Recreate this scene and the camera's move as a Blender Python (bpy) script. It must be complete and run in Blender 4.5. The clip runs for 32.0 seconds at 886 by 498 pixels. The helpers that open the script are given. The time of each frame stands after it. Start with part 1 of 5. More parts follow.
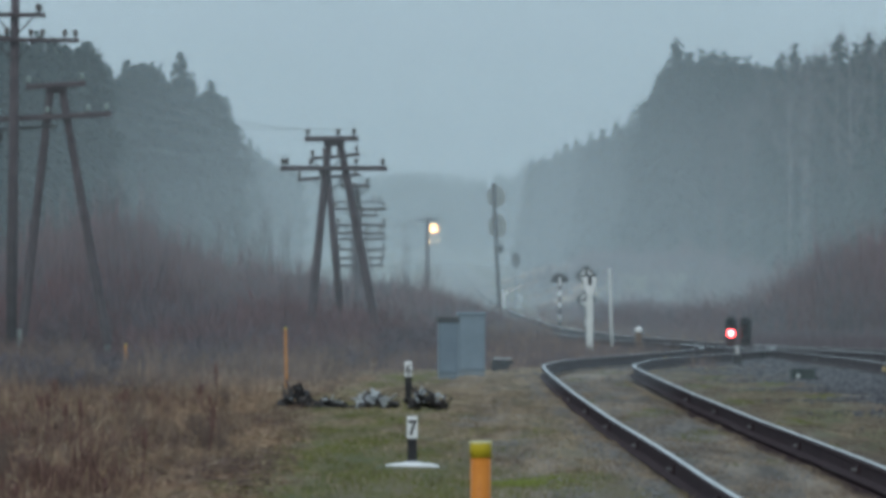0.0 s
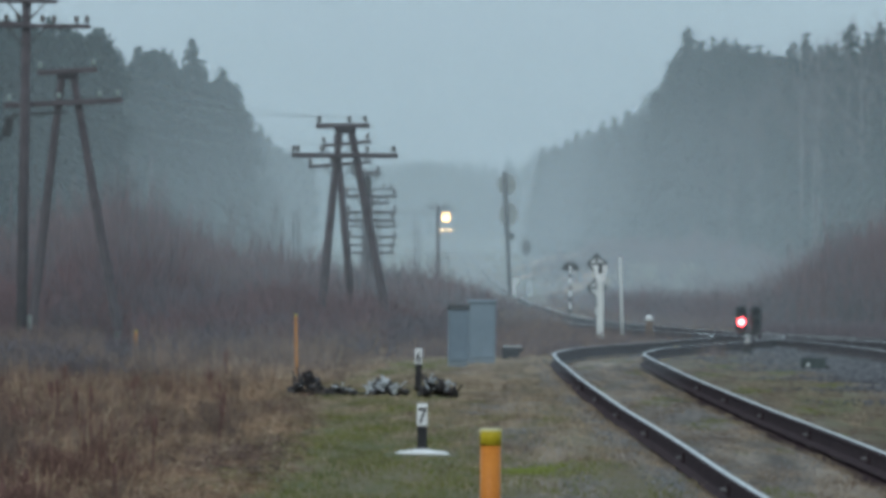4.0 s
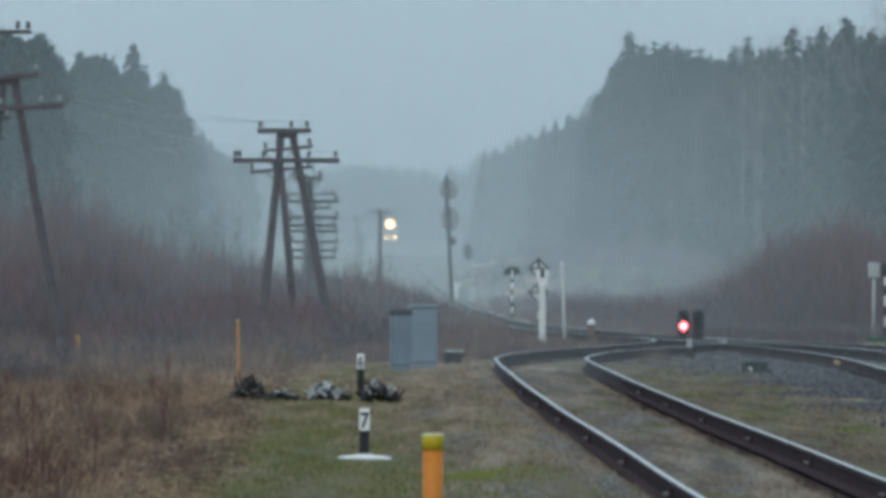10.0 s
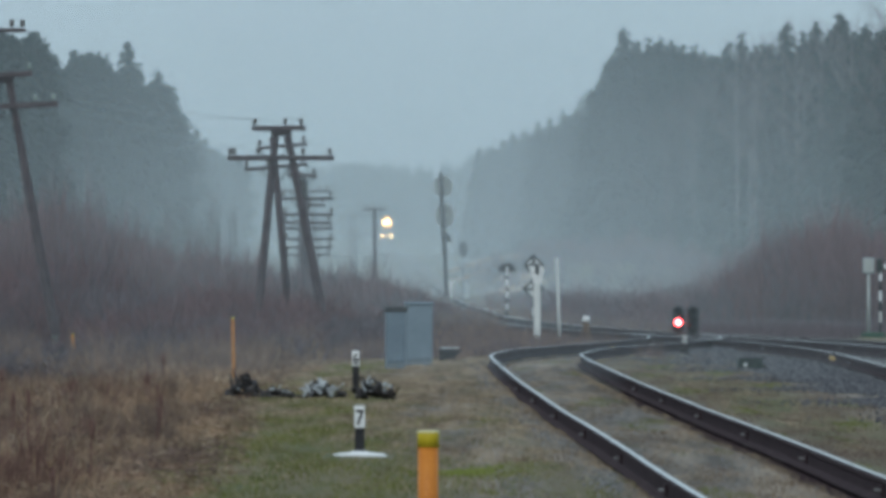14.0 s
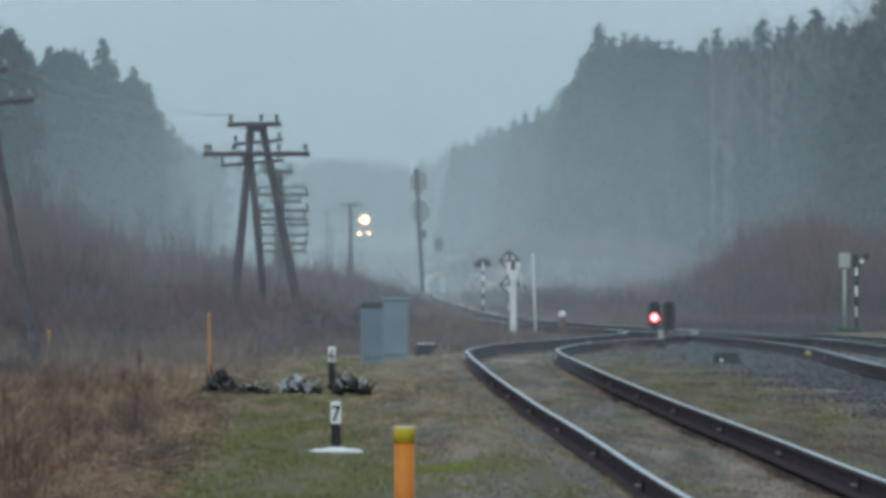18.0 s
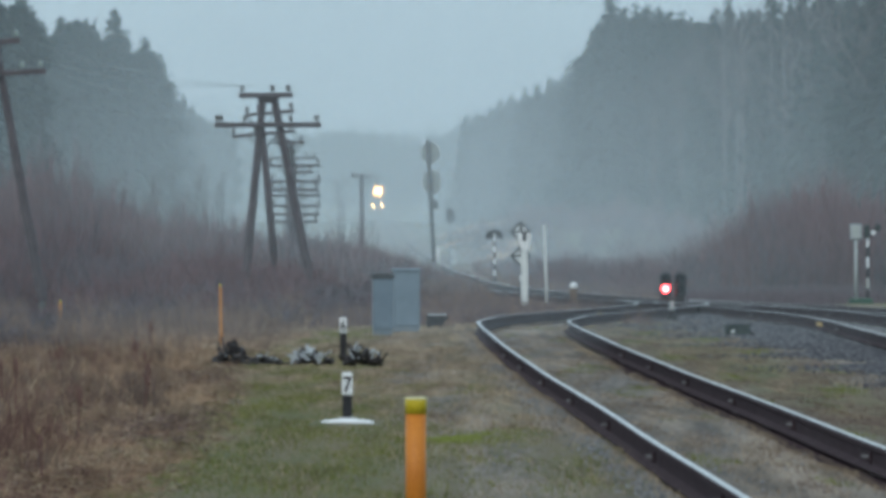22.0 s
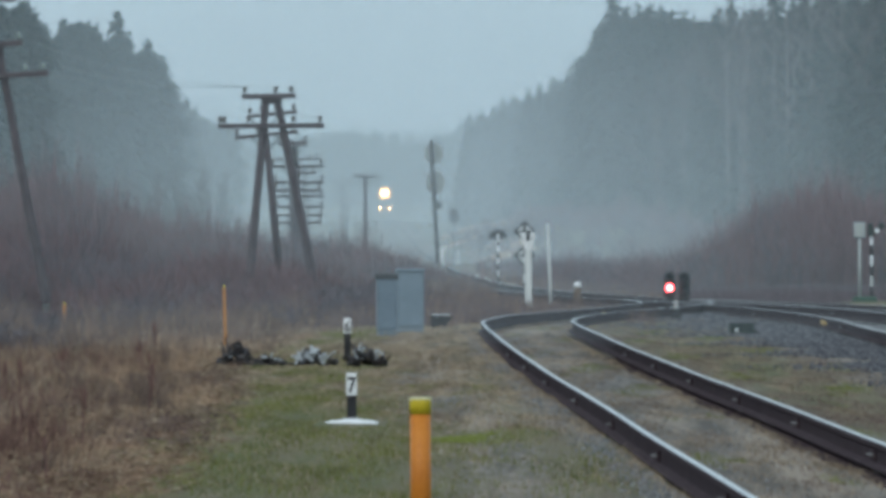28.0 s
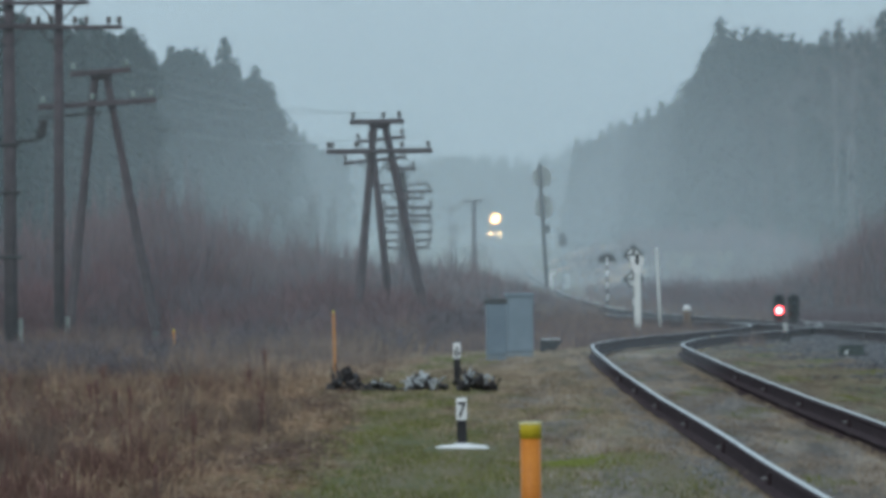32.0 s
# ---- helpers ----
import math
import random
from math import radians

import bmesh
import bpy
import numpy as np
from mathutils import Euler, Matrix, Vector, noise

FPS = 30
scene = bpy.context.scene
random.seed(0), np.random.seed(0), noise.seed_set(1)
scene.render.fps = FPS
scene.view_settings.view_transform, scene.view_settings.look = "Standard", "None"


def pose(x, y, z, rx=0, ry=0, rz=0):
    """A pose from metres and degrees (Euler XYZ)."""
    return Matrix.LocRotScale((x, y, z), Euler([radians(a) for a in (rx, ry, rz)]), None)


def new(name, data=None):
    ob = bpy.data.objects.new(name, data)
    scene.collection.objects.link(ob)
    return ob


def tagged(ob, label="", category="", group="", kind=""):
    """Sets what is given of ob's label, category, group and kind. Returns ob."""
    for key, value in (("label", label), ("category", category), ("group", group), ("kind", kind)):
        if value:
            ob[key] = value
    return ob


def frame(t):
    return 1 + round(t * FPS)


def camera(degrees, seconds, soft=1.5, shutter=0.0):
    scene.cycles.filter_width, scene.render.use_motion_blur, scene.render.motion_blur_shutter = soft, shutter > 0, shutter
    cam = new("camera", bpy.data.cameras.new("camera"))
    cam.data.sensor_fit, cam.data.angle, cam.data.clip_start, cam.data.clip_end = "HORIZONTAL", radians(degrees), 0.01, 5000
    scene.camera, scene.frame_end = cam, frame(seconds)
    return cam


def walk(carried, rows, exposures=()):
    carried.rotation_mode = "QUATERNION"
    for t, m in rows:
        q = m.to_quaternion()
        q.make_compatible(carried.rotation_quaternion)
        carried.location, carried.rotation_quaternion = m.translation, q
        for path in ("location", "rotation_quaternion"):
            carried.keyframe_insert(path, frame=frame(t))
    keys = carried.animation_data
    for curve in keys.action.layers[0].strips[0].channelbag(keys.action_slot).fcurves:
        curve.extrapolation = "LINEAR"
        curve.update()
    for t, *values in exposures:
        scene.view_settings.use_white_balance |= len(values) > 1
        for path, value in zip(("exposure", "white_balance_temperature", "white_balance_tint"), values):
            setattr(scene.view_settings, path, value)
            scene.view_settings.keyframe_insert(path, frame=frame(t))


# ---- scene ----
cam = camera(2.4, 32.0, soft=4.2)
EYE = 1.54  # the camera stands on its tripod, 1.54 m above the rail heads, and only turns
# seconds, yaw, pitch, roll in degrees
ROWS = [
    (0.0, 0.1776, 0.0793, -0.086),
    (0.5, 0.1793, 0.0874, -0.155),
    (1.0, 0.1784, 0.0897, -0.184),
    (1.5, 0.1896, 0.0396, -0.146),
    (2.0, 0.2118, 0.0295, -0.169),
    (2.5, 0.2253, 0.0310, -0.279),
    (4.5, 0.2059, 0.0646, -0.312),
    (5.0, 0.2239, 0.1078, -0.241),
    (5.5, 0.2347, 0.1217, -0.301),
    (6.0, 0.2521, 0.0607, -0.340),
    (6.5, 0.2415, 0.0983, -0.436),
    (7.0, 0.2127, 0.0557, -0.371),
    (7.5, 0.1778, 0.0400, -0.279),
    (8.0, 0.1203, 0.0264, -0.147),
    (8.5, 0.0874, 0.0203, -0.193),
    (9.0, 0.0616, 0.0231, -0.194),
    (9.5, 0.0489, 0.0375, -0.164),
    (10.0, 0.0489, 0.0591, -0.195),
    (10.5, 0.0591, -0.0182, -0.325),
    (11.0, 0.0499, -0.0163, -0.440),
    (11.5, 0.0505, 0.0365, -0.233),
    (12.0, 0.0274, 0.0572, -0.167),
    (12.5, 0.0147, 0.0614, -0.039),
    (13.0, -0.0000, 0.0153, -0.001),
    (13.5, 0.0134, 0.0182, 0.024),
    (14.0, 0.0347, 0.0508, -0.015),
    (14.5, 0.0355, 0.0552, 0.021),
    (16.5, 0.0368, 0.0818, -0.150),
    (17.0, 0.0305, 0.0823, -0.040),
    (17.5, 0.0074, 0.0809, 0.030),
    (18.0, -0.0305, 0.0392, 0.099),
    (18.5, -0.0703, 0.0176, 0.032),
    (19.0, -0.1103, 0.0247, 0.018),
    (19.5, -0.0819, 0.0364, 0.036),
    (20.0, -0.0424, 0.0268, 0.029),
    (20.5, -0.0109, 0.0245, 0.084),
    (21.0, 0.0028, -0.0239, 0.111),
    (21.5, 0.0120, -0.0519, 0.077),
    (22.0, 0.0004, -0.0393, 0.064),
    (22.5, -0.0521, 0.0288, 0.177),
    (23.0, -0.0796, 0.0557, 0.142),
    (23.5, -0.0960, 0.0917, 0.181),
    (24.0, -0.1044, 0.1424, 0.233),
    (24.5, -0.1199, 0.1632, 0.229),
    (25.0, -0.1162, 0.0224, 0.229),
    (25.5, -0.1316, -0.0214, 0.284),
    (27.5, -0.1104, -0.0196, 0.262),
    (28.0, 0.0103, -0.0389, 0.334),
    (28.5, 0.0262, 0.0183, 0.384),
    (29.0, 0.0635, 0.0293, 0.542),
    (29.5, 0.1061, 0.0301, 0.544),
    (30.0, 0.1812, 0.0311, 0.498),
    (30.5, 0.2293, 0.0255, 0.459),
    (31.0, 0.2691, 0.0105, 0.544),
    (31.5, 0.2860, 0.0247, 0.776),
    (32.0, 0.3055, 0.0305, 0.729),
]
walk(cam, [(t, pose(0, 0, EYE, 90 + pitch, roll, yaw)) for t, yaw, pitch, roll in ROWS],
     [(t, -0.055 - 1.9 * (pitch - 0.02) - (0.1 if 24.9 < t < 25.6 else 0)) for t, yaw, pitch, roll in ROWS])  # it meters darker as more sky comes in

# ---- world, sun, exposure ----
SUN_EL, SUN_AZ = 38.0, 200.0
world = bpy.data.worlds.new("overcast_sky")
scene.world = world
world.use_nodes = True
wn, wl = world.node_tree.nodes, world.node_tree.links
wn.clear()
w_out = wn.new("ShaderNodeOutputWorld")
w_sky = wn.new("ShaderNodeTexSky")
w_sky.sky_type, w_sky.sun_disc = "NISHITA", False
w_sky.sun_elevation, w_sky.sun_rotation = radians(SUN_EL), radians(SUN_AZ)
w_sky.air_density, w_sky.dust_density, w_sky.ozone_density = 1.0, 4.0, 1.5
w_bg1 = wn.new("ShaderNodeBackground")
w_bg1.inputs["Strength"].default_value = 0.012
w_bg2 = wn.new("ShaderNodeBackground")  # the even cloud deck
w_bg2.inputs["Color"].default_value = (0.325, 0.423, 0.493, 1)
w_bg2.inputs["Strength"].default_value = 1.5
w_add = wn.new("ShaderNodeAddShader")
wl.new(w_sky.outputs[0], w_bg1.inputs[0])
wl.new(w_bg1.outputs[0], w_add.inputs[0])
wl.new(w_bg2.outputs[0], w_add.inputs[1])
wl.new(w_add.outputs[0], w_out.inputs[0])

sun = new("sun", bpy.data.lights.new("sun", "SUN"))
sun.data.energy, sun.data.angle, sun.data.color = 1.0, radians(30), (0.965, 0.985, 1.0)
sun.rotation_euler = (radians(90 - SUN_EL), 0, radians(180 - SUN_AZ))

# ---- materials ----


def mat(name, low, high, scale=6.0, rough=0.8, metal=0.0, bump=0.3, fine=60.0, island=0.0, spec=0.3, coords="Object", stretch=None, sharp=0.17):
    """A surface between two colours: broad stains, fine grain, relief."""
    m = bpy.data.materials.new(name)
    m.use_nodes = True
    n, l = m.node_tree.nodes, m.node_tree.links
    b = n["Principled BSDF"]
    b.inputs["Roughness"].default_value, b.inputs["Metallic"].default_value = rough, metal
    b.inputs["Specular IOR Level"].default_value = spec
    tc = n.new("ShaderNodeTexCoord")
    a, c = n.new("ShaderNodeTexNoise"), n.new("ShaderNodeTexNoise")
    a.inputs["Scale"].default_value, a.inputs["Detail"].default_value = scale, 4
    c.inputs["Scale"].default_value, c.inputs["Detail"].default_value = fine, 3
    place = tc.outputs[coords]
    if stretch:
        mp = n.new("ShaderNodeMapping")
        mp.inputs["Scale"].default_value = stretch
        l.new(place, mp.inputs["Vector"])
        place = mp.outputs[0]
    l.new(place, a.inputs["Vector"]), l.new(place, c.inputs["Vector"])
    mix = n.new("ShaderNodeMath")
    mix.operation = "MULTIPLY_ADD"
    mix.inputs[1].default_value, mix.inputs[2].default_value = 0.45, 0.0
    l.new(c.outputs[0], mix.inputs[0])
    add = n.new("ShaderNodeMath")
    add.operation = "MULTIPLY_ADD"
    add.inputs[1].default_value = 0.55
    l.new(a.outputs[0], add.inputs[0]), l.new(mix.outputs[0], add.inputs[2])
    fac = add.outputs[0]
    if island:
        g = n.new("ShaderNodeNewGeometry")
        q = n.new("ShaderNodeMath")
        q.operation = "MULTIPLY_ADD"
        q.inputs[1].default_value = island
        sub = n.new("ShaderNodeMath")
        sub.operation = "SUBTRACT"
        sub.inputs[1].default_value = island * 0.5
        l.new(g.outputs["Random Per Island"], q.inputs[0]), l.new(fac, q.inputs[2]), l.new(q.outputs[0], sub.inputs[0])
        fac = sub.outputs[0]
    ramp = n.new("ShaderNodeValToRGB")
    ramp.color_ramp.elements[0].position, ramp.color_ramp.elements[1].position = 0.5 - sharp, 0.5 + sharp
    ramp.color_ramp.elements[0].color, ramp.color_ramp.elements[1].color = (*low, 1), (*high, 1)
    l.new(fac, ramp.inputs[0]), l.new(ramp.outputs[0], b.inputs["Base Color"])
    if bump:
        bp = n.new("ShaderNodeBump")
        bp.inputs["Strength"].default_value, bp.inputs["Distance"].default_value = bump, 0.02
        l.new(c.outputs[0], bp.inputs["Height"]), l.new(bp.outputs[0], b.inputs["Normal"])
    return m


def let_light_through(m, share):
    """Thin leaves: part of the light that falls on one side leaves on the other."""
    n, l = m.node_tree.nodes, m.node_tree.links
    b, out = n["Principled BSDF"], n["Material Output"]
    t, mix = n.new("ShaderNodeBsdfTranslucent"), n.new("ShaderNodeMixShader")
    l.new(b.inputs["Base Color"].links[0].from_socket, t.inputs["Color"])
    mix.inputs[0].default_value = share
    l.new(b.outputs[0], mix.inputs[1]), l.new(t.outputs[0], mix.inputs[2]), l.new(mix.outputs[0], out.inputs[0])
    return m


def glow(name, color, strength):
    m = bpy.data.materials.new(name)
    m.use_nodes = True
    b = m.node_tree.nodes["Principled BSDF"]
    b.inputs["Base Color"].default_value = (*color, 1)
    b.inputs["Emission Color"].default_value = (*color, 1)
    b.inputs["Emission Strength"].default_value = strength
    return m


# weathered wood, its tone lifted to stand in for mist before the poles
M_WOOD = mat("weathered_hazed_pole_wood", (0.053, 0.043, 0.049), (0.104, 0.084, 0.092), 3, 0.9)
M_CONC = mat("pole_foot_concrete", (0.19, 0.215, 0.2), (0.32, 0.345, 0.33), 5, 0.9)
M_BROWNPORC = mat("brown_porcelain", (0.03, 0.022, 0.02), (0.07, 0.05, 0.045), 9, 0.3, bump=0, spec=0.5)
M_GREENGLASS = mat("dull_green_glass", (0.17, 0.22, 0.205), (0.28, 0.34, 0.31), 9, 0.25, bump=0, spec=0.5)
M_IRON = mat("dark_iron", (0.03, 0.03, 0.032), (0.07, 0.065, 0.065), 8, 0.6, 0.6)
M_CABLE = mat("line_wire", (0.05, 0.05, 0.05), (0.09, 0.09, 0.09), 8, 0.6, 0.5, bump=0)
M_RAIL = mat("rusted_rail", (0.037, 0.027, 0.031), (0.074, 0.053, 0.059), 4, 0.95, 0.0, fine=40, spec=0.05)
M_HEAD = mat("worn_rail_head", (0.37, 0.38, 0.38), (0.76, 0.77, 0.76), 3, 0.3, 1.0, bump=0.12, fine=25, stretch=(1, 0.12, 1))
M_NUT = mat("worn_bolt_nut", (0.12, 0.12, 0.12), (0.24, 0.24, 0.24), 6, 0.5, 0.3)
M_SLEEP = mat("weathered_sleeper", (0.035, 0.03, 0.028), (0.075, 0.065, 0.058), 4, 0.9)
M_STONE = mat("ballast_stone", (0.042, 0.045, 0.053), (0.155, 0.158, 0.172), 3, 0.85, island=0.7)
M_GREYSTONE = mat("pale_grey_gravel", (0.1, 0.105, 0.11), (0.27, 0.275, 0.28), 3, 0.85, island=0.7)
M_WHITE = mat("white_paint", (0.66, 0.68, 0.68), (0.86, 0.87, 0.87), 4, 0.5)
M_BLACK = mat("black_paint", (0.012, 0.012, 0.014), (0.035, 0.035, 0.037), 6, 0.55)
M_ORANGE = mat("orange_plastic", (0.48, 0.15, 0.016), (0.62, 0.225, 0.03), 4, 0.5, bump=0.05)
M_STAKE = mat("weathered_orange_paint", (0.36, 0.14, 0.03), (0.55, 0.22, 0.045), 7, 0.7)
M_YELLOW = mat("yellow_cap", (0.42, 0.31, 0.012), (0.58, 0.45, 0.03), 5, 0.45, bump=0.05)
M_YELLOWMARK = mat("faded_ochre_paint", (0.3, 0.2, 0.07), (0.5, 0.36, 0.16), 20, 0.7)
M_PALEYEL = mat("pale_cap_top", (0.6, 0.56, 0.28), (0.75, 0.72, 0.45), 5, 0.5, bump=0.05)
M_CABGREY = mat("blue_grey_cabinet_paint", (0.1, 0.142, 0.182), (0.152, 0.203, 0.248), 2.0, 0.45, 0.0, bump=0.1, fine=30)
M_CABLIGHT = mat("pale_grey_cabinet_paint", (0.13, 0.182, 0.222), (0.195, 0.252, 0.298), 2.0, 0.45, 0.0, bump=0.1, fine=30)
M_RUSTPIPE = mat("rusty_brown_paint", (0.1, 0.066, 0.048), (0.2, 0.14, 0.105), 6, 0.75)
M_GREYPOST = mat("pale_grey_paint", (0.55, 0.57, 0.56), (0.75, 0.77, 0.75), 4, 0.6)
M_DULL = mat("dull_pale_enamel", (0.3, 0.33, 0.32), (0.45, 0.48, 0.47), 4, 0.6)
M_DARKGREEN = mat("dark_green_paint", (0.014, 0.023, 0.022), (0.034, 0.05, 0.045), 4, 0.5)
M_GREEN = mat("green_paint", (0.02, 0.055, 0.04), (0.04, 0.1, 0.065), 4, 0.5)
M_RED = mat("dull_red_paint", (0.10, 0.012, 0.012), (0.2, 0.03, 0.028), 4, 0.5)
M_NEEDLE = let_light_through(mat("spruce_needles", (0.014, 0.031, 0.03), (0.03, 0.057, 0.052), 0.35, 0.8, fine=3, island=0.1, bump=0), 0.45)
M_BARK = mat("grey_bark", (0.06, 0.055, 0.05), (0.16, 0.145, 0.13), 2, 0.9)
M_BIRCH = mat("birch_bark", (0.2, 0.2, 0.19), (0.36, 0.36, 0.35), 1.5, 0.85)
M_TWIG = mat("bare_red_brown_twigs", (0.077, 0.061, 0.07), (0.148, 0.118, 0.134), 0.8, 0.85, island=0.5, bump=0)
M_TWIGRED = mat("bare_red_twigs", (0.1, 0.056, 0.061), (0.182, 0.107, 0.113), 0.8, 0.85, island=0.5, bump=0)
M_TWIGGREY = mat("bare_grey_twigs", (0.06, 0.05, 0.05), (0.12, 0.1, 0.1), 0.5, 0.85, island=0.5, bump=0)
M_DRY = mat("dry_grass", (0.132, 0.082, 0.058), (0.385, 0.265, 0.178), 1.5, 0.9, fine=6, island=0.3, bump=0, stretch=(1, 0.025, 0.6), sharp=0.13)
M_STRAW = mat("bleached_straw", (0.48, 0.345, 0.23), (0.74, 0.56, 0.39), 0.6, 0.9, fine=4, island=0.4, bump=0)
M_SHORTDRY = mat("faded_grass", (0.135, 0.104, 0.074), (0.43, 0.345, 0.245), 1.6, 0.9, fine=6, island=0.35, bump=0, stretch=(1, 0.025, 0.6), sharp=0.12)
M_GRASS = mat("green_grass", (0.088, 0.1, 0.026), (0.192, 0.203, 0.06), 1.2, 0.85, fine=5, island=0.3, bump=0, stretch=(1, 0.025, 0.6), sharp=0.14)
M_FRESH = mat("fresh_yellow_green_grass", (0.13, 0.165, 0.03), (0.25, 0.29, 0.075), 1.2, 0.85, fine=5, island=0.3, bump=0)
M_STALK = mat("brown_weed_stalks", (0.088, 0.06, 0.054), (0.195, 0.138, 0.118), 1.5, 0.9, fine=6, island=0.3, bump=0, stretch=(1, 0.025, 0.6), sharp=0.13)
M_REDWEED = mat("dead_red_weeds", (0.08, 0.043, 0.039), (0.19, 0.108, 0.092), 1.5, 0.9, fine=6, island=0.4, bump=0, stretch=(1, 0.025, 0.6), sharp=0.14)
M_WEED = mat("dead_weed_clumps", (0.1, 0.074, 0.066), (0.21, 0.156, 0.13), 0.8, 0.9, island=0.5, bump=0)
# iron with its blacks raised in the colour to imitate near haze
M_SCRAP = mat("scrap_iron", (0.02, 0.018, 0.02), (0.07, 0.063, 0.063), 7, 0.6, 0.3)
M_SCRAPLIGHT = mat("pale_scrap", (0.3, 0.33, 0.35), (0.52, 0.55, 0.57), 7, 0.5)
M_LOCO = mat("locomotive_paint", (0.03, 0.05, 0.045), (0.06, 0.09, 0.08), 1.0, 0.5)
M_GLASS = mat("dark_window_glass", (0.01, 0.012, 0.014), (0.02, 0.024, 0.028), 2, 0.08, bump=0, spec=0.6)
M_HEADLIGHT = glow("headlight", (1.0, 0.74, 0.34), 26)
# emissive colour that stands in for the glare round the train lamps
M_GLARE = glow("warm_lamp_glare", (1.0, 0.5, 0.1), 7)
M_REDLIGHT = glow("red_signal_light", (1.0, 0.05, 0.055), 36)


def ground_material():
    m = bpy.data.materials.new("trackside_ground")
    m.use_nodes = True
    n, l = m.node_tree.nodes, m.node_tree.links
    b = n["Principled BSDF"]
    b.inputs["Roughness"].default_value = 0.92
    b.inputs["Specular IOR Level"].default_value = 0.2
    tc = n.new("ShaderNodeTexCoord")

    def noise_at(scale, detail=4, stretch=None):
        t = n.new("ShaderNodeTexNoise")
        t.inputs["Scale"].default_value, t.inputs["Detail"].default_value = scale, detail
        if stretch:
            mp = n.new("ShaderNodeMapping")
            mp.inputs["Scale"].default_value = stretch
            l.new(tc.outputs["Object"], mp.inputs["Vector"]), l.new(mp.outputs[0], t.inputs["Vector"])
        else:
            l.new(tc.outputs["Object"], t.inputs["Vector"])
        return t.outputs[0]

    def ramp(f, p0, c0, p1, c1):
        r = n.new("ShaderNodeValToRGB")
        e = r.color_ramp.elements
        e[0].position, e[0].color, e[1].position, e[1].color = p0, (*c0, 1), p1, (*c1, 1)
        l.new(f, r.inputs[0])
        return r.outputs[0]

    def mixed(f, c0, c1):
        x = n.new("ShaderNodeMix")
        x.data_type = "RGBA"
        l.new(f, x.inputs[0]), l.new(c0, x.inputs[6]), l.new(c1, x.inputs[7])
        return x.outputs[2]

    big, mid, small = noise_at(0.9, 4, (1, 0.018, 1)), noise_at(2.4, 6, (1, 0.022, 1)), noise_at(12, 4, (1, 0.04, 1))
    turf = ramp(mid, 0.38, (0.155, 0.128, 0.08), 0.6, (0.1, 0.103, 0.048))
    dirt = ramp(mid, 0.38, (0.09, 0.078, 0.066), 0.62, (0.3, 0.25, 0.198))
    grit = ramp(small, 0.38, (0.07, 0.064, 0.059), 0.62, (0.2, 0.178, 0.156))
    zone = n.new("ShaderNodeAttribute")
    zone.attribute_name = "bare"
    k = n.new("ShaderNodeMath")
    k.operation = "ADD"
    l.new(zone.outputs["Fac"], k.inputs[0])
    sh = n.new("ShaderNodeMath")
    sh.operation = "MULTIPLY_ADD"
    sh.inputs[1].default_value, sh.inputs[2].default_value = 0.9, -0.45
    l.new(mid, sh.inputs[0]), l.new(sh.outputs[0], k.inputs[1])
    f1 = n.new("ShaderNodeMapRange")
    f1.inputs[1].default_value, f1.inputs[2].default_value = 0.25, 0.75
    l.new(k.outputs[0], f1.inputs[0])
    half = n.new("ShaderNodeMapRange")
    half.inputs[1].default_value, half.inputs[2].default_value = 0.4, 0.6
    l.new(big, half.inputs[0])
    bare = mixed(half.outputs[0], dirt, grit)
    l.new(mixed(f1.outputs[0], turf, bare), b.inputs["Base Color"])
    bp = n.new("ShaderNodeBump")
    bp.inputs["Strength"].default_value, bp.inputs["Distance"].default_value = 0.5, 0.03
    l.new(small, bp.inputs["Height"]), l.new(bp.outputs[0], b.inputs["Normal"])
    return m


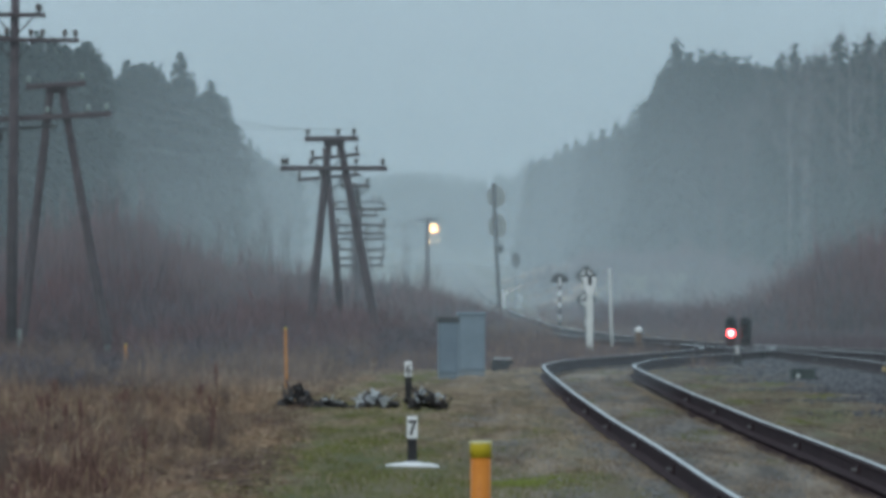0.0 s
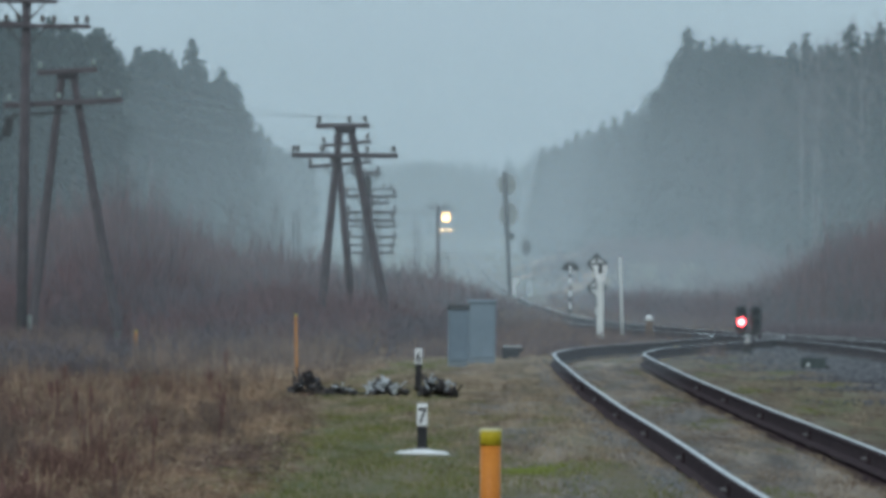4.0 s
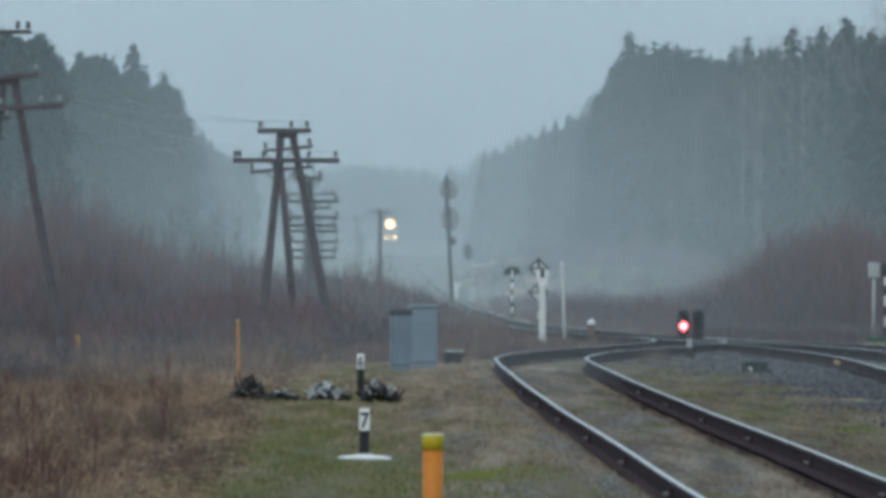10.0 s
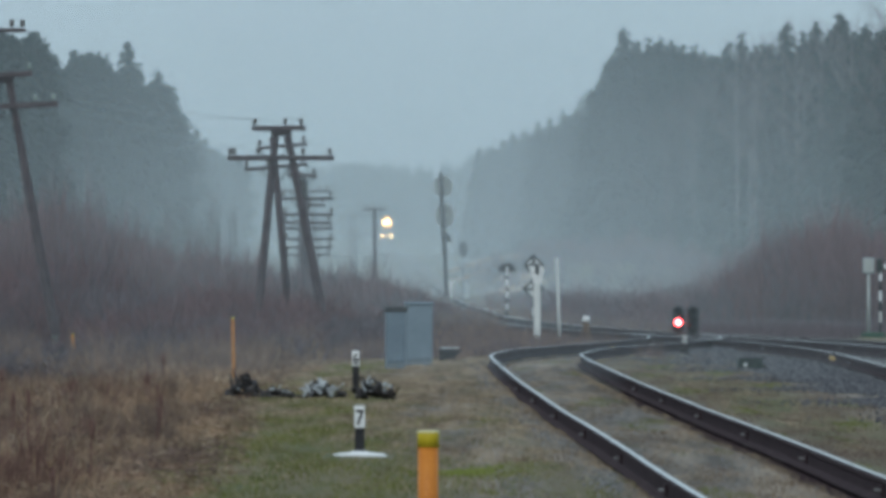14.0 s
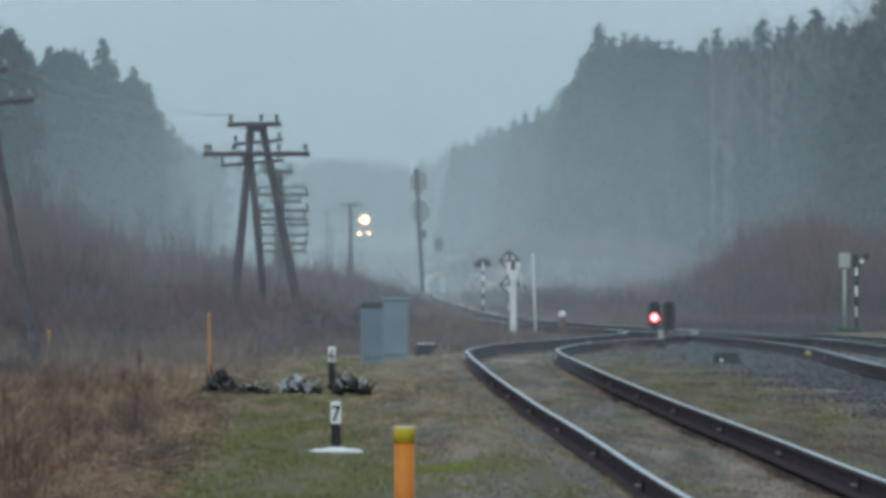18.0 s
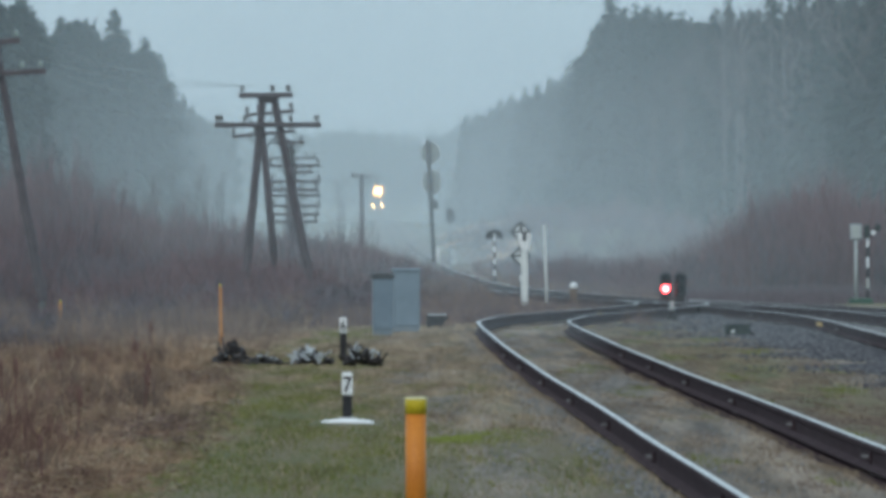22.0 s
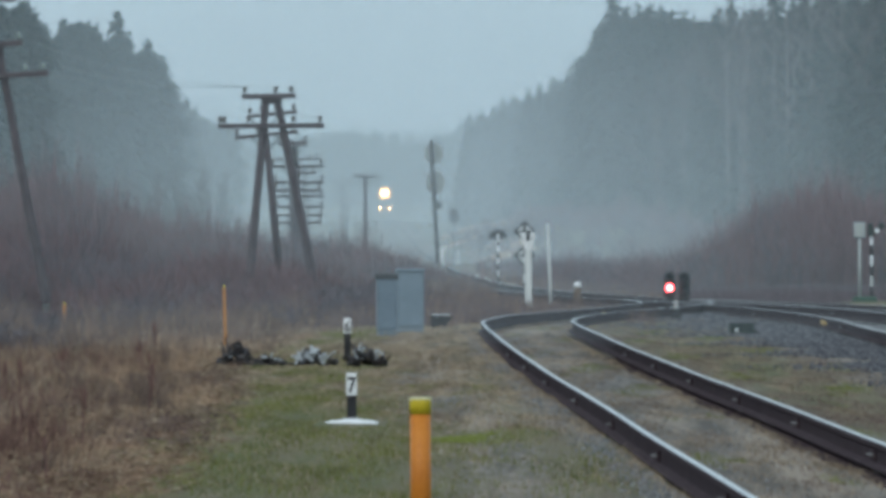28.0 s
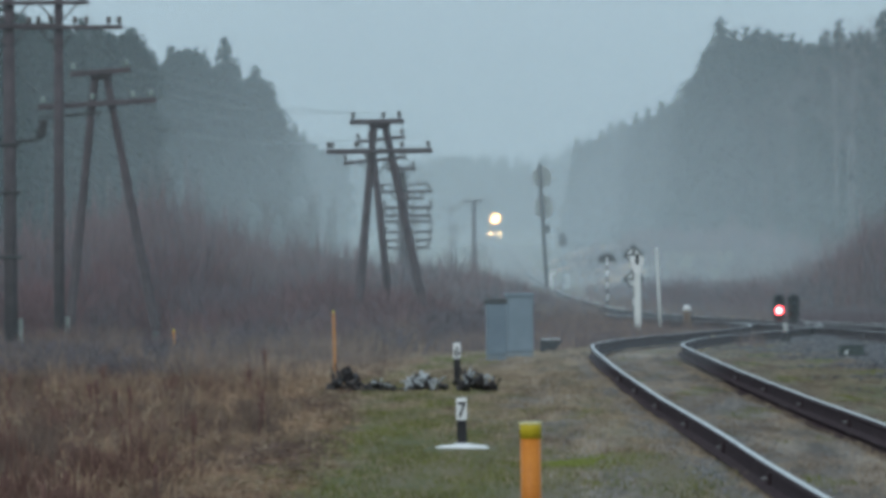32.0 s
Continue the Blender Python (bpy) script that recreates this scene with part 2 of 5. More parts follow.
def mist_material(name, density, fade, foot, reach, rim):
    """Mist for one flat sheet: mostly clear, the rest scatters the sky's light; thinner with height."""
    m = bpy.data.materials.new(name)
    m.use_nodes = True
    n, l = m.node_tree.nodes, m.node_tree.links
    n.clear()
    out = n.new("ShaderNodeOutputMaterial")
    clear, fwd, back = n.new("ShaderNodeBsdfTransparent"), n.new("ShaderNodeBsdfTranslucent"), n.new("ShaderNodeBsdfDiffuse")
    for s in (fwd, back):
        s.inputs["Color"].default_value = (0.815, 0.942, 1.0, 1)
    mix = n.new("ShaderNodeMixShader")
    both = n.new("ShaderNodeMixShader")
    both.inputs[0].default_value = 0.5
    l.new(fwd.outputs[0], both.inputs[1]), l.new(back.outputs[0], both.inputs[2])
    tc, sep = n.new("ShaderNodeTexCoord"), n.new("ShaderNodeSeparateXYZ")
    l.new(tc.outputs["Object"], sep.inputs[0])
    r = n.new("ShaderNodeMapRange")
    r.interpolation_type = "SMOOTHSTEP"
    r.inputs[1].default_value, r.inputs[2].default_value = 0.0, fade
    r.inputs[3].default_value, r.inputs[4].default_value = density, 0.0
    l.new(sep.outputs[2], r.inputs[0])
    nz = n.new("ShaderNodeTexNoise")
    nz.inputs["Scale"].default_value, nz.inputs["Detail"].default_value = 0.03, 2
    l.new(tc.outputs["Object"], nz.inputs["Vector"])
    v = n.new("ShaderNodeMath")
    v.operation = "MULTIPLY_ADD"
    v.inputs[1].default_value, v.inputs[2].default_value = 0.16, 0.92
    l.new(nz.outputs[0], v.inputs[0])
    mul = n.new("ShaderNodeMath")
    mul.operation = "MULTIPLY"
    lift = n.new("ShaderNodeMapRange")
    lift.interpolation_type = "SMOOTHSTEP"
    lift.inputs[1].default_value, lift.inputs[2].default_value = 2.0, 2.0 + foot
    l.new(sep.outputs[2], lift.inputs[0])
    low = n.new("ShaderNodeMath")
    low.operation = "MULTIPLY"
    l.new(r.outputs[0], mul.inputs[0]), l.new(v.outputs[0], mul.inputs[1])
    l.new(mul.outputs[0], low.inputs[0]), l.new(lift.outputs[0], low.inputs[1])
    # thinner sideways by view angle: darkens the outer edges like lens vignetting
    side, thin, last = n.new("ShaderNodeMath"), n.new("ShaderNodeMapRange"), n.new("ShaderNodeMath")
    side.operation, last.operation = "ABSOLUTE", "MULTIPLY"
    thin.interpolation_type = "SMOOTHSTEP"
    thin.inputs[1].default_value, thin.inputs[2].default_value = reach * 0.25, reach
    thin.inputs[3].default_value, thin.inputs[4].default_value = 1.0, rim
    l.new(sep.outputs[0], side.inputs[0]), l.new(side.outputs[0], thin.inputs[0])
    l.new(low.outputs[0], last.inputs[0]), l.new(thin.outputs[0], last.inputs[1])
    l.new(last.outputs[0], mix.inputs[0])
    l.new(clear.outputs[0], mix.inputs[1]), l.new(both.outputs[0], mix.inputs[2])
    l.new(mix.outputs[0], out.inputs[0])
    return m


# ---- mesh helpers ----


class Geo:
    """Collects vertices and faces of one part."""

    def __init__(self):
        self.v, self.f = [], []

    def add(self, pts, faces):
        k = len(self.v)
        self.v += [tuple(p) for p in pts]
        self.f += [tuple(i + k for i in f) for f in faces]
        return self

    def box(self, c, s, b=0.0, m=None):
        """A box of size s about c with chamfered edges."""
        bm = bmesh.new()
        bmesh.ops.create_cube(bm, size=1)
        for v in bm.verts:
            v.co = Vector((v.co.x * s[0], v.co.y * s[1], v.co.z * s[2]))
        if b:
            bmesh.ops.bevel(bm, geom=bm.edges[:], offset=b, segments=1, affect="EDGES")
        t = Matrix.Translation(c) @ (m or Matrix())
        bm.verts.index_update()
        self.add([t @ v.co for v in bm.verts], [[v.index for v in f.verts] for f in bm.faces])
        bm.free()
        return self

    def rod(self, p0, p1, r0, r1=None, n=8, caps=True):
        p0, p1 = Vector(p0), Vector(p1)
        r1 = r0 if r1 is None else r1
        d = (p1 - p0).normalized()
        a = d.orthogonal().normalized()
        b = d.cross(a)
        ring = [(math.cos(2 * math.pi * i / n), math.sin(2 * math.pi * i / n)) for i in range(n)]
        pts = [p0 + (a * c + b * s) * r0 for c, s in ring] + [p1 + (a * c + b * s) * r1 for c, s in ring]
        faces = [(i, (i + 1) % n, n + (i + 1) % n, n + i) for i in range(n)]
        if caps:
            faces += [tuple(range(n - 1, -1, -1)), tuple(range(n, 2 * n))]
        return self.add(pts, faces)

    def lathe(self, profile, c=(0, 0, 0), n=12, m=None):
        """Turns (radius, height) pairs about the vertical through c."""
        m = m or Matrix()
        pts = [m @ Vector((r * math.cos(2 * math.pi * i / n), r * math.sin(2 * math.pi * i / n), z)) + Vector(c) for r, z in profile for i in range(n)]
        faces = [(j * n + i, j * n + (i + 1) % n, (j + 1) * n + (i + 1) % n, (j + 1) * n + i) for j in range(len(profile) - 1) for i in range(n)]
        faces += [tuple(range(n - 1, -1, -1)), tuple(range((len(profile) - 1) * n, len(profile) * n))]
        return self.add(pts, faces)

    def plate(self, outline, y0, y1, c=(0, 0, 0)):
        """A flat plate: an outline of (x, z) pairs between the depths y0 and y1."""
        n = len(outline)
        pts = [(c[0] + x, c[1] + y0, c[2] + z) for x, z in outline] + [(c[0] + x, c[1] + y1, c[2] + z) for x, z in outline]
        faces = [tuple(range(n)), tuple(range(2 * n - 1, n - 1, -1))] + [(i, n + i, n + (i + 1) % n, (i + 1) % n) for i in range(n)]
        return self.add(pts, faces)

    def mesh(self, name, material, smooth=False):
        me = bpy.data.meshes.new(name)
        me.from_pydata(self.v, [], self.f)
        me.materials.append(material)
        if smooth:
            me.polygons.foreach_set("use_smooth", [True] * len(me.polygons))
        me.update()
        return me


def part(name, geo, material, parent=None, label="", smooth=False):
    """One mesh object under a thing or a part."""
    ob = new(name, geo.mesh(name, material, smooth))
    ob.parent = parent
    if label:
        tagged(ob, label)
    return ob


def thing(name, m, label, category, group="", kind=""):
    ob = new(name)
    ob.empty_display_size = 0.2
    ob.matrix_basis = m
    return tagged(ob, label, category, group, kind)


def tri_mesh(name, tris, material):
    """One mesh of loose triangles from an array (n, 3, 3)."""
    n = len(tris)
    me = bpy.data.meshes.new(name)
    me.vertices.add(3 * n), me.loops.add(3 * n), me.polygons.add(n)
    me.vertices.foreach_set("co", np.asarray(tris, dtype=np.float32).ravel())
    me.loops.foreach_set("vertex_index", np.arange(3 * n, dtype=np.int32))
    me.polygons.foreach_set("loop_start", np.arange(0, 3 * n, 3, dtype=np.int32))
    me.materials.append(material)
    me.update(calc_edges=True)
    return me


def smooth_path(knots):
    """A smooth function through (distance, value) pairs."""
    ks, vs = np.array([k[0] for k in knots], float), np.array([k[1] for k in knots], float)
    slopes = np.gradient(vs, ks)

    def at(d):
        d = np.asarray(d, float)
        i = np.clip(np.searchsorted(ks, d) - 1, 0, len(ks) - 2)
        h = ks[i + 1] - ks[i]
        u = (d - ks[i]) / h
        low = d < ks[0]
        high = d > ks[-1]
        u = np.clip(u, 0, 1)
        r = (2 * u**3 - 3 * u**2 + 1) * vs[i] + (u**3 - 2 * u**2 + u) * h * slopes[i] + (3 * u**2 - 2 * u**3) * vs[i + 1] + (u**3 - u**2) * h * slopes[i + 1]
        return np.where(low, vs[0] + (d - ks[0]) * slopes[0], np.where(high, vs[-1] + (d - ks[-1]) * slopes[-1], r))

    return at


# ---- the plan: railway lines as x over the distance y, rail heads near the camera at z = 0 ----
GAUGE = 1.52
rise = smooth_path([(0, 0), (700, 0), (1200, 0.0), (2000, 0.4), (3000, 2.2), (3743, 4.4), (4135, 6.1), (4403, 7.6), (4990, 10.8)])
siding = smooth_path([(20, 3.12), (134.6, 2.5), (160, 2.345), (184, 2.225), (206, 2.095), (230, 1.945), (255, 1.82), (289, 1.66), (330, 1.515), (355, 1.435), (378, 1.455), (390, 1.66), (402.5, 1.98), (416, 2.6), (427, 3.22), (440, 3.89), (453.7, 4.55), (466, 5.02), (476, 5.15), (490, 4.92), (519, 3.85)])
main_line = smooth_path([(60, 7.5), (200, 7.5), (324, 7.54), (409, 7.45), (451, 6.56), (476, 5.62), (519, 3.85), (613.6, 1.51), (780, 0.26), (1200, -1.2), (2000, -3.6), (3000, -7.0), (3743, -10.6), (4135, -13.6), (4403, -15.6), (4900, -20.0)])
loop_line = smooth_path([(120, 11.4), (250, 11.3), (330, 10.9), (400, 9.9), (445, 8.1), (470, 6.6), (495, 5.0), (519, 3.85)])


def ground_height(x, y):
    """The lie of the land."""
    x, y = np.asarray(x, float), np.asarray(y, float)
    z = rise(np.clip(y, 0, 4990)) - 0.235
    off = x - main_line(np.clip(y, 60, 4900))
    far = np.clip((y - 560) / 400, 0, 1)
    z = z - far * 0.45 * np.clip((np.abs(off) - 2.2) / 2.5, 0, 1) + 0.03 * np.clip(np.abs(off) - 22, 0, 60) * far
    # the east side of the cutting, and its far shoulder
    z = z + 2.5 * np.clip((off - 3.4) / 7.5, 0, 1) * np.clip((24 - off) / 8, 0, 1) * np.clip((y - 1230) / 250, 0, 1) * np.clip((2900 - y) / 300, 0, 1)
    near = np.abs(x - siding(np.clip(y, 20, 519)))
    bed = (1 - far) * (y < 480)
    z = z + bed * (0.05 * np.clip((1.95 - near) / 0.25, 0, 1) - 0.05 * np.clip((0.86 - near) / 0.1, 0, 1) - 0.03 * np.exp(-(((near - 0.8) / 0.145) ** 2)))
    z = z + 0.014 * np.sin(x * 2.3 + 0.31 * y) * np.sin(0.17 * y + x) - 0.05 * np.clip((-x - 3) / 4, 0, 1) * (1 - far)
    return z


def make_ground():
    ys = np.concatenate([np.arange(-300, 60, 40), np.arange(60, 560, 2.5), np.arange(560, 1200, 12), np.arange(1200, 5000, 60), [4995]])
    xs = np.concatenate([[-3000, -1500, -700, -300, -150, -90, -60, -40, -30, -22, -17], np.arange(-14, -1, 0.4), np.arange(-1, 9, 0.1), np.arange(9, 15, 0.4), [17, 22, 30, 40, 60, 90, 150, 300, 700, 1500, 3000]])
    gx, gy = np.meshgrid(xs, ys)
    gz = ground_height(gx, gy)
    nx, ny = len(xs), len(ys)
    verts = np.stack([gx, gy, gz], 2).reshape(-1, 3)
    idx = np.arange(nx * ny).reshape(ny, nx)
    faces = np.stack([idx[:-1, :-1], idx[:-1, 1:], idx[1:, 1:], idx[1:, :-1]], 2).reshape(-1, 4)
    me = bpy.data.meshes.new("ground")
    me.from_pydata(verts.tolist(), [], faces.tolist())
    x, y = gx.ravel(), gy.ravel()
    bare = np.zeros(len(x))
    for line, w in ((siding, 1.35), (main_line, 2.7), (loop_line, 2.0)):
        d = np.abs(x - line(np.clip(y, 60, 4900 if line is main_line else 519)))
        bare = np.maximum(bare, 1 / (1 + np.exp((d - w) / 0.3)))
    path = np.exp(-(((x - siding(np.clip(y, 60, 519)) + 2.0) / 0.75) ** 2))
    bare = np.maximum(bare, 0.75 * path)
    bare = np.maximum(bare, 0.25 * np.clip((y - 560) / 150, 0, 1))
    a = me.attributes.new("bare", "FLOAT", "POINT")
    a.data.foreach_set("value", bare.astype(np.float32))
    me.materials.append(ground_material())
    me.polygons.foreach_set("use_smooth", [True] * len(me.polygons))
    ob = new("ground", me)
    return tagged(ob, "damp autumn ground of turf, sand and gravel beside the tracks", "ground", kind="structure")


make_ground()

# ---- mist: flat see-through sheets set across the camera's view ----
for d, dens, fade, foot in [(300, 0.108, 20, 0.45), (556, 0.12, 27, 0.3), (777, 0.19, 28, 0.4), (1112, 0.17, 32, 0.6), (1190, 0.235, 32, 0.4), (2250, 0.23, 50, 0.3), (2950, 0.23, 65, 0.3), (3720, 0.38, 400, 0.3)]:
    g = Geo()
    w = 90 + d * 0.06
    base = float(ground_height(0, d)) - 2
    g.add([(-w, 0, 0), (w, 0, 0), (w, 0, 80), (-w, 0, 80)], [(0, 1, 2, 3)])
    ob = new("mist_sheet", g.mesh("mist_sheet", mist_material("mist", dens, fade, foot, 0.024 * d, 0.4 if 1150 < d < 1300 else 1.0 if d > 3000 else 0.65)))
    ob.location = (-0.002 * d if d < 2000 else 0, d, base)  # shifted west to fit the view's tones: thicker over the poles, thinner east
    tagged(ob, "flat see-through sheet standing in for mist over the railway cutting", "mist", kind="stuff")

# ---- tracks ----
RAIL_SIDE = [(-0.0275, -0.002), (-0.036, -0.012), (-0.036, -0.04), (-0.01, -0.055), (-0.01, -0.15), (-0.075, -0.18), (-0.075, -0.19), (0.075, -0.19), (0.075, -0.18), (0.01, -0.15), (0.01, -0.055), (0.036, -0.04), (0.036, -0.012), (0.0275, -0.002)]
RAIL_TOP = [(0.027, -0.0014), (0.018, 0.0004), (-0.018, 0.0004), (-0.027, -0.0014)]


def sweep(profile, line, side, ys):
    g = Geo()
    n = len(profile)
    xs = line(ys)
    dx = np.gradient(xs, ys)
    zs = rise(ys)
    pts = []
    for x, y, z, s in zip(xs, ys, zs, dx):
        q = math.hypot(1, s)
        nx, ny = 1 / q, -s / q
        for a, b in profile:
            o = side * (GAUGE / 2 + 0.036) + a
            pts.append((x + nx * o, y + ny * o, z + b))
    faces = [(j * n + i, j * n + (i + 1) % n, (j + 1) * n + (i + 1) % n, (j + 1) * n + i) for j in range(len(ys) - 1) for i in range(n - 1)]
    return g.add(pts, faces)


JOINTS = [104, 130, 156, 182, 208, 234, 261, 287]


def make_track(name, line, ys, label, joints=()):
    t = thing(name, Matrix(), label, "railway track", kind="structure")
    for side in (-1, 1):
        r = part("rail", sweep(RAIL_SIDE, line, side, ys), M_RAIL, t, "rusty brown rail")
        part("running_surface", sweep(RAIL_TOP, line, side, ys), M_HEAD, r, "bright worn rail head")
        for d in joints:
            s = float(line(d + 1) - line(d - 1)) / 2
            x = float(line(d)) + side * (GAUGE / 2 + 0.036)
            turn = Matrix.Rotation(-math.atan(s), 4, "Z")
            for cheek in (-1, 1):
                g = Geo().box((x + cheek * 0.024, d, -0.1), (0.026, 0.8, 0.085), 0.006, turn)
                f = part("fishplate", g, M_RAIL, r)
                b = Geo()
                for k in (-0.3, -0.1, 0.1, 0.3):
                    b.rod((x + cheek * 0.037 + s * k, d + k, -0.1), (x + cheek * 0.075 + s * k, d + k, -0.1), 0.0105, n=6)
                part("bolts", b, M_NUT, f, "worn bolt nuts")
    return t


track_a = make_track("siding_track", siding, np.arange(40, 492, 2.0), "siding with rusty rails sunk in sandy ground", JOINTS)
track_b = make_track("main_track", main_line, np.concatenate([np.arange(60, 640, 3.0), np.arange(640, 4900, 30.0)]), "single main line that runs off into the mist", (215, 298, 365, 430))
track_c = make_track("loop_track", loop_line, np.arange(120, 500, 3.0), "loop track that branches off the main line")

# ---- trees ----


def spruce_tris(seed, radius, ragged):
    """Needle sprays of a spruce 20 m tall: drooping boughs all round the stem, with hanging twigs."""
    rng = np.random.default_rng(seed)
    tris = []
    up = np.array([0, 0, 1.0])
    for i in range(430):
        u = 1 - (i / 430) ** 0.95
        z = 0.8 + 19.0 * u + rng.normal(0, 0.15)
        r0 = radius * (1 - min(z, 19.9) / 20.4) ** 0.78 + 0.16
        a = i * 2.39996 + rng.normal(0, 0.35)
        r = r0 * rng.uniform(1 - ragged, 1.12)
        d = np.array([math.cos(a), math.sin(a), 0])
        s = np.array([-d[1], d[0], 0])
        root, tip = up * (z + 0.1 * r), d * r + up * (z - r * rng.uniform(0.3, 0.65))
        w = 0.1 + 0.24 * r
        mid = root * 0.45 + tip * 0.55 + up * 0.06 * r
        tris += [[root, mid + s * w, tip], [root, tip, mid - s * w]]
        for q in range(5):
            v = rng.uniform(0.3, 1.0)
            p = root * (1 - v) + tip * v + s * rng.uniform(-w, w) * 0.8
            h = rng.uniform(0.3, 0.8) * (0.22 + 0.36 * r)
            o = (s * rng.uniform(-1, 1) + d * rng.uniform(-0.3, 1)) * (0.1 + 0.11 * r)
            tris.append([p - o + up * 0.1, p + o, p + o * 0.5 - up * h])
    tris += [[np.array([0.3, 0, 17.9]), np.array([-0.3, 0.05, 17.9]), np.array([0, 0, 20.1])], [np.array([0, 0.3, 17.9]), np.array([0.05, -0.3, 17.9]), np.array([0, 0, 20.1])]]
    return np.array(tris)


def pine_tris(seed, radius):
    """Rounded needle crown of an old pine or spruce with a full top, 20 m tall."""
    rng = np.random.default_rng(seed)
    tris = []
    for i in range(860):
        v = rng.random() ** 0.85
        z = 4.5 + 15.3 * v
        r0 = radius * (0.1 + 0.9 * math.sqrt(max(0.0, 1 - max(0.0, (v - 0.3) / 0.7) ** 2))) * (0.78 + 0.3 * math.sin(z * 1.7 + seed))
        a = i * 2.39996
        r = r0 * rng.uniform(0.55, 1.08)
        d = np.array([math.cos(a), math.sin(a), 0])
        s = np.array([-d[1], d[0], 0])
        p = d * r + np.array([0, 0, z + rng.normal(0, 0.25)])
        for q in range(6):
            o = rng.normal(0, 0.34, 3)
            w = rng.normal(0, 0.3, 3)
            tris.append([p + o - w, p + o + w, p + o + np.array([rng.normal(0, 0.2), rng.normal(0, 0.2), rng.uniform(0.15, 0.6)])])
    return np.array(tris)


def limb_tris(rng, p, d, length, width, depth, out):
    """Bare limbs, each a narrow three-sided spike, that fork upwards."""
    d = d / np.linalg.norm(d)
    q = p + d * length
    a = np.cross(d, [0.3, 0.9, 0.2])
    a /= np.linalg.norm(a)
    b = np.cross(d, a)
    out += [[p + a * width, p - a * width * 0.5 + b * width * 0.87, q], [p - a * width * 0.5 + b * width * 0.87, p - a * width * 0.5 - b * width * 0.87, q], [p - a * width * 0.5 - b * width * 0.87, p + a * width, q]]
    if depth:
        for i in range(5 if depth > 1 else 6):
            u = rng.uniform(0.25, 0.95)
            n = d * rng.uniform(0.5, 1.0) + rng.normal(0, 0.55, 3) + np.array([0, 0, 0.25])
            limb_tris(rng, p + d * length * u, n, length * rng.uniform(0.3, 0.55), width * 0.45, depth - 1, out)


def bare_tris(seed, height, spread):
    rng = np.random.default_rng(seed)
    out = []
    for i in range(16):
        z = height * rng.uniform(0.35, 0.92)
        a = rng.uniform(0, 6.3)
        d = np.array([math.cos(a) * spread, math.sin(a) * spread, rng.uniform(0.7, 1.4)])
        limb_tris(rng, np.array([0, 0, z]), d, (height * 1.02 - z) * 0.5 + 1.4, 0.032, 2, out)
    return np.array(out)


SPRUCE_TRIS = [spruce_tris(11, 4.3, 0.4), spruce_tris(12, 5.2, 0.5), spruce_tris(13, 3.9, 0.4), spruce_tris(14, 4.8, 0.55)]
PINE_MESH = [tri_mesh("crown", pine_tris(s, w), M_NEEDLE) for s, w in ((61, 2.9), (62, 3.4))]
SPRUCE_MESH = [tri_mesh("crown", t, M_NEEDLE) for t in SPRUCE_TRIS]
SPRUCE_TRUNK = Geo().rod((0, 0, -0.6), (0, 0, 19.6), 0.2, 0.02, 7).mesh("trunk", M_BARK)
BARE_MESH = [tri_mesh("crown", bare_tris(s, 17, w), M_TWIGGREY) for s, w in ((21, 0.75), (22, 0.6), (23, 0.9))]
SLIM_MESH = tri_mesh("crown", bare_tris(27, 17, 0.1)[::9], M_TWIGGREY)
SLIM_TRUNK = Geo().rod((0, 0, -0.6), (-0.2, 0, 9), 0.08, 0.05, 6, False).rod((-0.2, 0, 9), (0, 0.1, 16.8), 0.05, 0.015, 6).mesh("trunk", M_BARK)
BIRCH_TRUNK = Geo().rod((0, 0, -0.6), (0.1, 0, 9), 0.14, 0.08, 7, False).rod((0.1, 0, 9), (0, 0.1, 16.8), 0.08, 0.015, 7).mesh("trunk", M_BIRCH)
DARK_TRUNK = Geo().rod((0, 0, -0.6), (0.1, 0, 9), 0.13, 0.08, 6, False).rod((0.1, 0, 9), (0, 0.1, 16.8), 0.08, 0.015, 6).mesh("trunk", M_TWIGGREY)


def tree(name, x, y, height, trunk, crown, unit, label, group, rng):
    k = height / unit
    z = float(ground_height(x, y))
    t = thing(name, pose(x, y, z, 0, 0, rng.uniform(0, 360)) @ Matrix.Diagonal((k * rng.uniform(0.9, 1.1), k * rng.uniform(0.9, 1.1), k, 1)), label, "tree", group)
    for n, me in (("trunk", trunk), ("crown", crown)):
        o = new(n, me)
        o.parent = t
    return t


# forest edges: x, distance, height of the tree's tip
EDGE_EAST = [(15.2, 1919, 23.2), (16.6, 1939, 22.2), (17.8, 1949, 22.4), (19.0, 1970, 22.8), (20.1, 1970, 22.6), (21.3, 1991, 22.4), (22.4, 1991, 22.2), (23.3, 1991, 21.8), (14.9, 2012, 21.8), (15.2, 2228, 21.8), (15.9, 2462, 22.0), (15.2, 2636, 22.2), (13.8, 2712, 22.2), (12.6, 2836, 22.2), (11.5, 2947, 22.2), (10.1, 3119, 22.5), (8.7, 3227, 22.9), (7.5, 3342, 22.3), (5.7, 3498, 22.4), (4.0, 3634, 22.8), (2.8, 3743, 23.0)]
